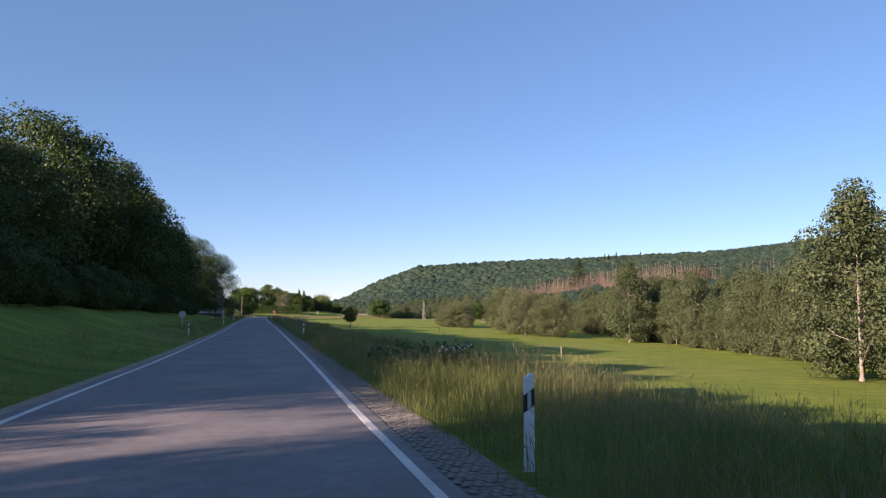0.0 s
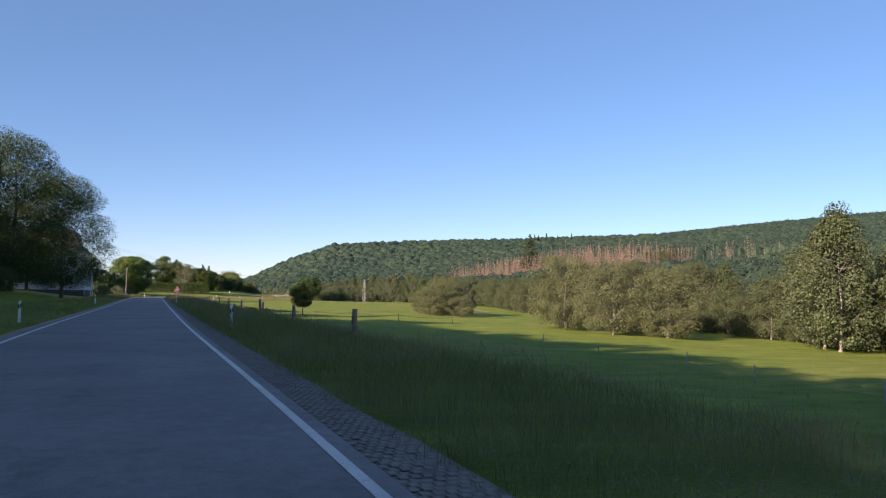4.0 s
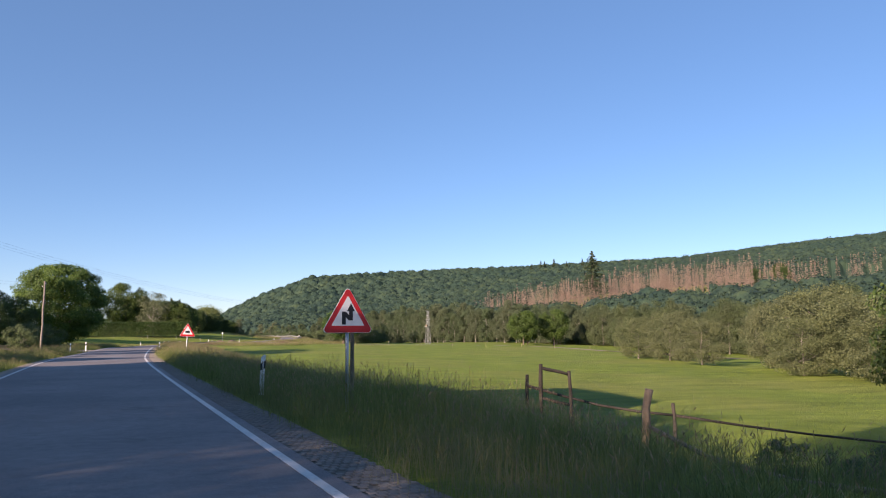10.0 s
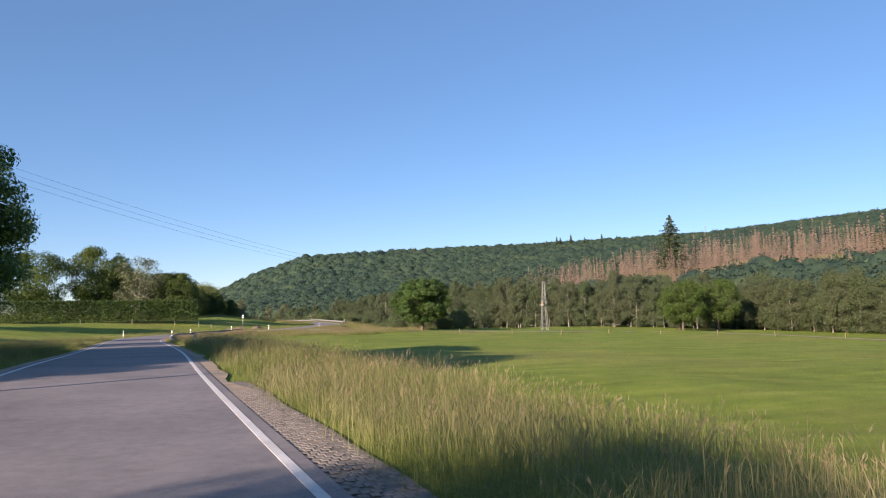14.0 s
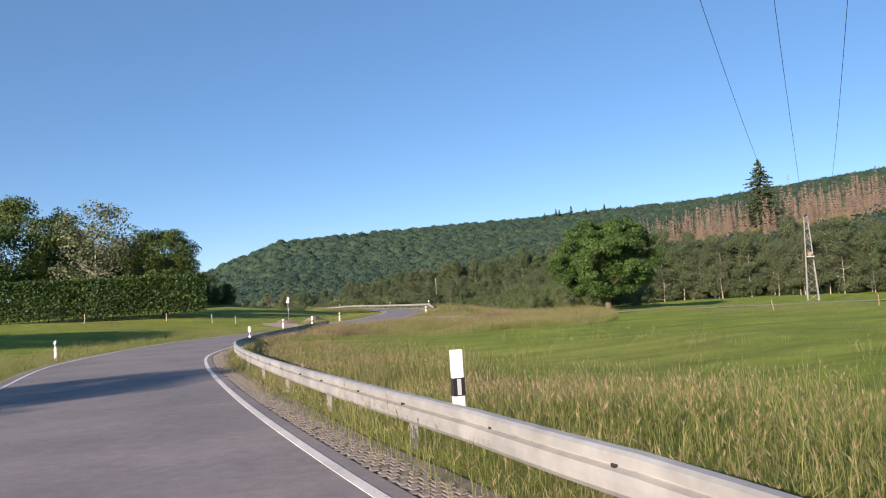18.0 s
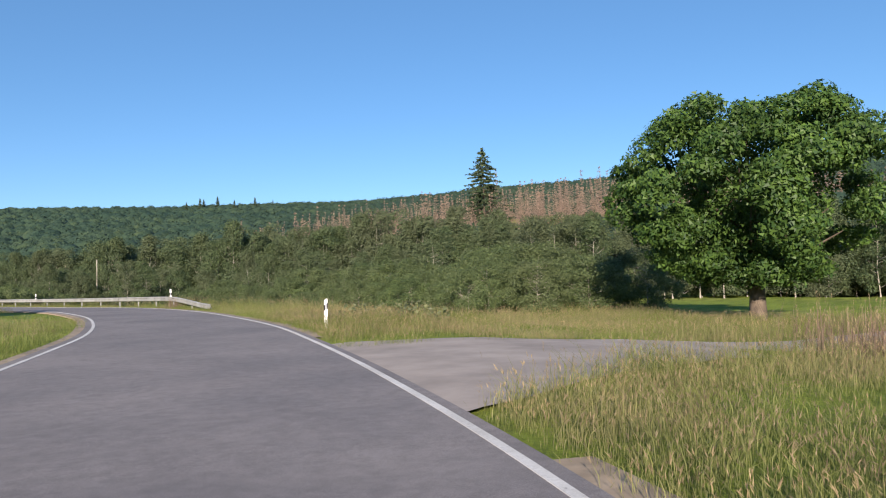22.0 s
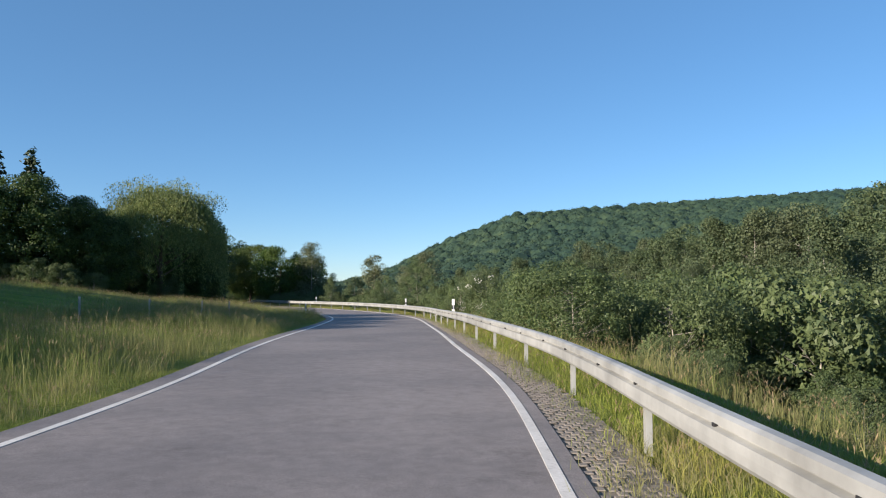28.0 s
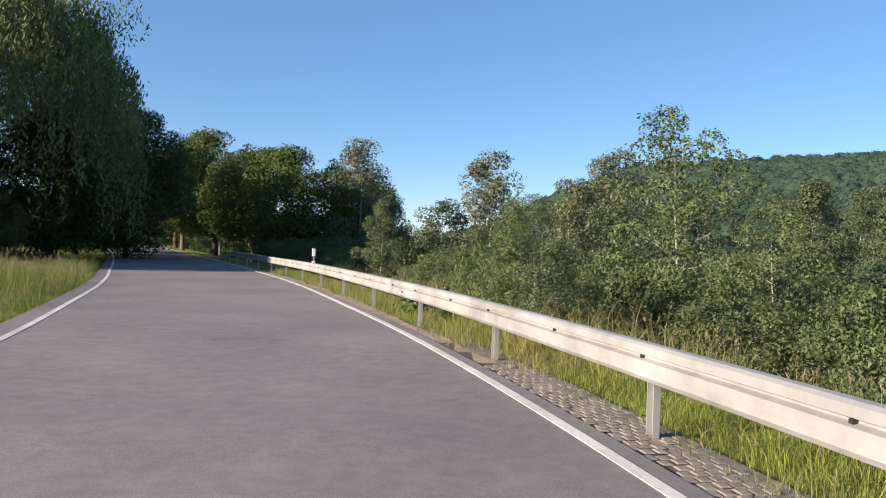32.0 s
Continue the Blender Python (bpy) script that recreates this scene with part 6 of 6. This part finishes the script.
for n, y0, y1, lo, hi, side, a, b, blades, wide, heads, dry, seed in (
        (8500, -12, 60, 0.85, 5.5, 1, 0.35, 1.05, 16, 0.0032, 0.2, 0, 1),
        (9500, 60, 200, 0.85, 5.0, 1, 0.35, 1.0, 14, 0.0034, 0.22, 0, 15),
        (9500, 195, 352, 0.85, 4.0, 1, 0.5, 1.0, 16, 0.0032, 0.25, 0, 2),
        (5500, 200, 352, 3.8, 8.5, 1, 0.4, 0.95, 11, 0.004, 0.55, 1, 3),
        (6500, -12, 200, 4.3, 14.0, 1, 0.3, 0.75, 10, 0.005, 0.3, 1, 4),
        (11000, 350, 442, 0.55, 5.0, 1, 0.24, 0.6, 15, 0.0031, 0.45, 1, 5),
        (9000, 350, 445, 4.0, 22.0, 1, 0.2, 0.62, 12, 0.004, 0.7, 1, 6),
        (7500, 440, 600, 0.45, 2.4, 1, 0.18, 0.5, 16, 0.003, 0.05, 0, 7),
        (9000, 498, 606, 0.95, 2.6, 1, 0.26, 0.55, 15, 0.0030, 0.12, 2, 18),
        (5500, 440, 620, 2.0, 8.0, 1, 0.4, 0.95, 13, 0.0043, 0.3, 1, 8),
        (17000, 404, 442, 0.5, 22.0, 1, 0.35, 0.8, 15, 0.0036, 0.25, 1, 16),
        (9000, 440, 500, 6.5, 24.0, 1, 0.4, 0.95, 11, 0.0055, 0.3, 1, 17),
        (4500, -12, 230, 0.7, 5.0, -1, 0.2, 0.6, 11, 0.0043, 0.1, 0, 9),
        (7500, 225, 345, 0.6, 5.5, -1, 0.35, 0.9, 15, 0.0036, 0.25, 0, 10),
        (6000, 345, 450, 0.5, 5.0, -1, 0.28, 0.7, 14, 0.0036, 0.15, 0, 11),
        (3500, 345, 450, 4.5, 22.0, -1, 0.12, 0.3, 11, 0.005, 0.3, 1, 12),
        (15000, 470, 600, 0.75, 10.0, -1, 0.45, 1.1, 14, 0.0036, 0.25, 0, 13),
        (4500, 480, 600, 9.0, 28.0, -1, 0.3, 0.65, 11, 0.0058, 0.3, 1, 14)):
    xy, p = along_road(n, y0, y1, lo, hi, side, 1.0, seed)
    grass("tall_grass", xy, tall(p, a, b), blades, wide, (GRASS, DRYGRASS, LUSH)[dry], heads,
          ("tall uncut green grass with seed heads on the verge", "tall dry grass with brown seed heads", "bright yellow-green grass under the crash barrier")[dry], seed)

# brown dried weeds at the junction and along the ditch
BROWNWEED = grass_material("brown_dry_weeds", (0.17, 0.11, 0.085), (0.30, 0.21, 0.16), (0.24, 0.17, 0.12), 0.1)
rw = np.random.RandomState(31)
for k, (x, y, n, rad, h) in enumerate(((47.5, 417.6, 260, 1.5, 1.25), (24.5, 401.5, 150, 1.3, 0.8), (38.5, 408.0, 90, 1.0, 0.8), (61.5, 459.0, 80, 0.8, 0.8))):
    xy = np.stack([x + rw.normal(size=n) * rad, y + rw.normal(size=n) * rad * 0.6], 1)
    grass("dry_weeds", xy, h * (0.7 + 0.4 * rw.rand(n)), 9, 0.005, BROWNWEED, 0.6, "clump of tall brown dried weeds", 40 + k, 0.3)

# low weeds and flowers
def weeds(name, places, height, spread, leaf, label, flowers=0, seed=3):
    r = np.random.RandomState(seed)
    z0 = float(ground_z(*places[0])[0])
    ob = thing(name, (*places[0], z0), 0, label, "plant")
    pts, heads, stems = [], [], []
    for x, y in places:
        z = float(ground_z(x, y)[0]) - z0
        for _ in range(14):
            b = np.array([x - places[0][0] + r.normal() * spread, y - places[0][1] + r.normal() * spread, z])
            t = b + [r.normal() * 0.12, r.normal() * 0.12, height * (0.6 + 0.5 * r.rand())]
            stems.append(tube([tuple(b), tuple(t)], [0.008, 0.004], 4, False))
            for f in np.linspace(0.15, 1, 9):
                pts.append(b + (t - b) * f + r.normal(size=3) * 0.07)
            for _ in range(flowers):
                heads.append(t + r.normal(size=3) * [0.09, 0.09, 0.03])
    child("stems", mesh_of("stems", *merge(stems), [GRASS]), ob)
    child("leaves", leaves_mesh("leaves", np.array(pts), 0.16, leaf, 0, seed), ob)
    if heads:
        child("flowers", leaves_mesh("flowers", np.array(heads), 0.06, FLOWER, 0, seed, 1.0, 1.5), ob, "small white flower heads")
    return ob


weeds("yarrow_plants", [(4.5, 18.2), (4.9, 18.8)], 0.8, 0.16, LEAF_BUSH, "clump of white-flowering weeds on the verge", 2, 21)
weeds("nettle_clump", [(3.9, 21.5), (4.6, 22.5), (5.5, 20.5)], 0.8, 0.4, LEAF_BUSH, "dark nettles on the shaded verge", 0, 22)
weeds("bramble_clump", [(51.5, 433.5), (52.4, 432.6), (53.2, 434.6), (50.8, 434.8)], 0.7, 0.4, LEAF_GREY, "pale bramble growing behind the marker post", 0, 23)
weeds("daisy_clump", [beside(543.0, 1.3)[:2], beside(545.5, 1.4)[:2]], 0.5, 0.25, LEAF_BUSH, "white daisies under the crash barrier", 3, 24)
weeds("daisy_clump", [beside(575.0, 1.2)[:2], beside(577.5, 1.3)[:2]], 0.5, 0.25, LEAF_BUSH, "white daisies under the crash barrier", 3, 25)
for k, (x, y) in enumerate(((14.2, 213.6), (15.3, 213.2), (16.4, 213.8), (13.2, 214.4), (17.4, 213.0), (18.6, 213.6))):
    plant("low_bush", SHRUB[k % 4], (x, y), 0.20 + 0.05 * (k % 3), None, "low dark bush along the meadow fence", "bush", "low bushes along the meadow fence")

# ---- paving stones on the verge: the nearest ones singly, the rest in one piece ----
def stone_geometry(i, col, r):
    y0 = ARC[0]
    c = 0.27 + col * 0.105 + (0.05 if i % 2 else 0)
    k = i * 0.13 / STEP
    j, t = int(k), k - int(k)
    p = RIGHT[j] * (1 - t) + RIGHT[j + 1] * t - LEFTN[j] * c
    z = ROADZ[j] * (1 - t) + ROADZ[j + 1] * t - 0.012 - 0.02 * (c - 0.3) + r.uniform(-0.006, 0.006)
    return p[0], p[1], z, math.atan2(TANG[j, 1], TANG[j, 0])


def stone_mesh(name, a, b, h):
    q = 0.009
    v = [(-a, -b, -0.06), (a, -b, -0.06), (a, b, -0.06), (-a, b, -0.06), (-a, -b, h - q), (a, -b, h - q), (a, b, h - q), (-a, b, h - q),
         (-a + q, -b + q, h), (a - q, -b + q, h), (a - q, b - q, h), (-a + q, b - q, h)]
    f = [(k, (k + 1) % 4, (k + 1) % 4 + 4, k + 4) for k in range(4)] + [(k + 4, (k + 1) % 4 + 4, (k + 1) % 4 + 8, k + 8) for k in range(4)] + [(8, 9, 10, 11)]
    return np.array(v), f, mesh_of(name, v, f, [PAVER])


bed = strip("paving_bed", 0.2, 0.9, EARTH, -20, 300, up=-0.022, thick=0.06, label="earth bed of the paved verge", category="verge", edge=0.12)
strip("paving_bed_bend", 0.2, 0.85, EARTH, 352, 412, up=-0.022, thick=0.06, label="earth bed of the paved verge", category="verge", edge=0.12)
strip("paving_bed_far", 0.2, 0.85, EARTH, 500, 572, up=-0.02, thick=0.06, label="earth bed of the paved verge", category="verge", edge=0.12)
rs = np.random.RandomState(3)
kinds = [stone_mesh("paving_stone", 0.055, 0.042, 0.006), stone_mesh("paving_stone", 0.052, 0.044, 0.003), stone_mesh("paving_stone", 0.057, 0.040, 0.008)]
vs, fs, off, single = [], [], 0, 0
first = int(on_road(121) / 0.13)
for lo, hi in ((-15, 298), (353, 411), (502, 570)):
    for i in range(int(on_road(lo) / 0.13), int(on_road(hi) / 0.13)):
        for col in range(4 if 353 <= lo < 411 else 6):
            if rs.rand() < 0.05:
                continue
            x, y, z, w = stone_geometry(i, col, rs)
            v, f, me = kinds[rs.randint(3)]
            if first <= i < first + 60 and single < 300:
                ob = new("paving_stone", me)
                ob.parent = bed
                ob.matrix_basis = pose(x, y, z, rs.uniform(-3, 3), rs.uniform(-3, 3), math.degrees(w) + rs.uniform(-3, 3))
                single += 1
                continue
            c, s = math.cos(w), math.sin(w)
            vs.append(np.stack([v[4:, 0] * c - v[4:, 1] * s + x, v[4:, 0] * s + v[4:, 1] * c + y, v[4:, 2] + z], 1))
            fs.append(np.array([(k, (k + 1) % 4, (k + 1) % 4 + 4, k + 4) for k in range(4)] + [(4, 5, 6, 7)]) + off)
            off += 8
rest = new("paving_stones", mesh_of("paving_stones", np.vstack(vs), np.vstack(fs), [PAVER]))
rest.parent = bed
tagged(rest, "many small worn paving stones", kind="stuff")
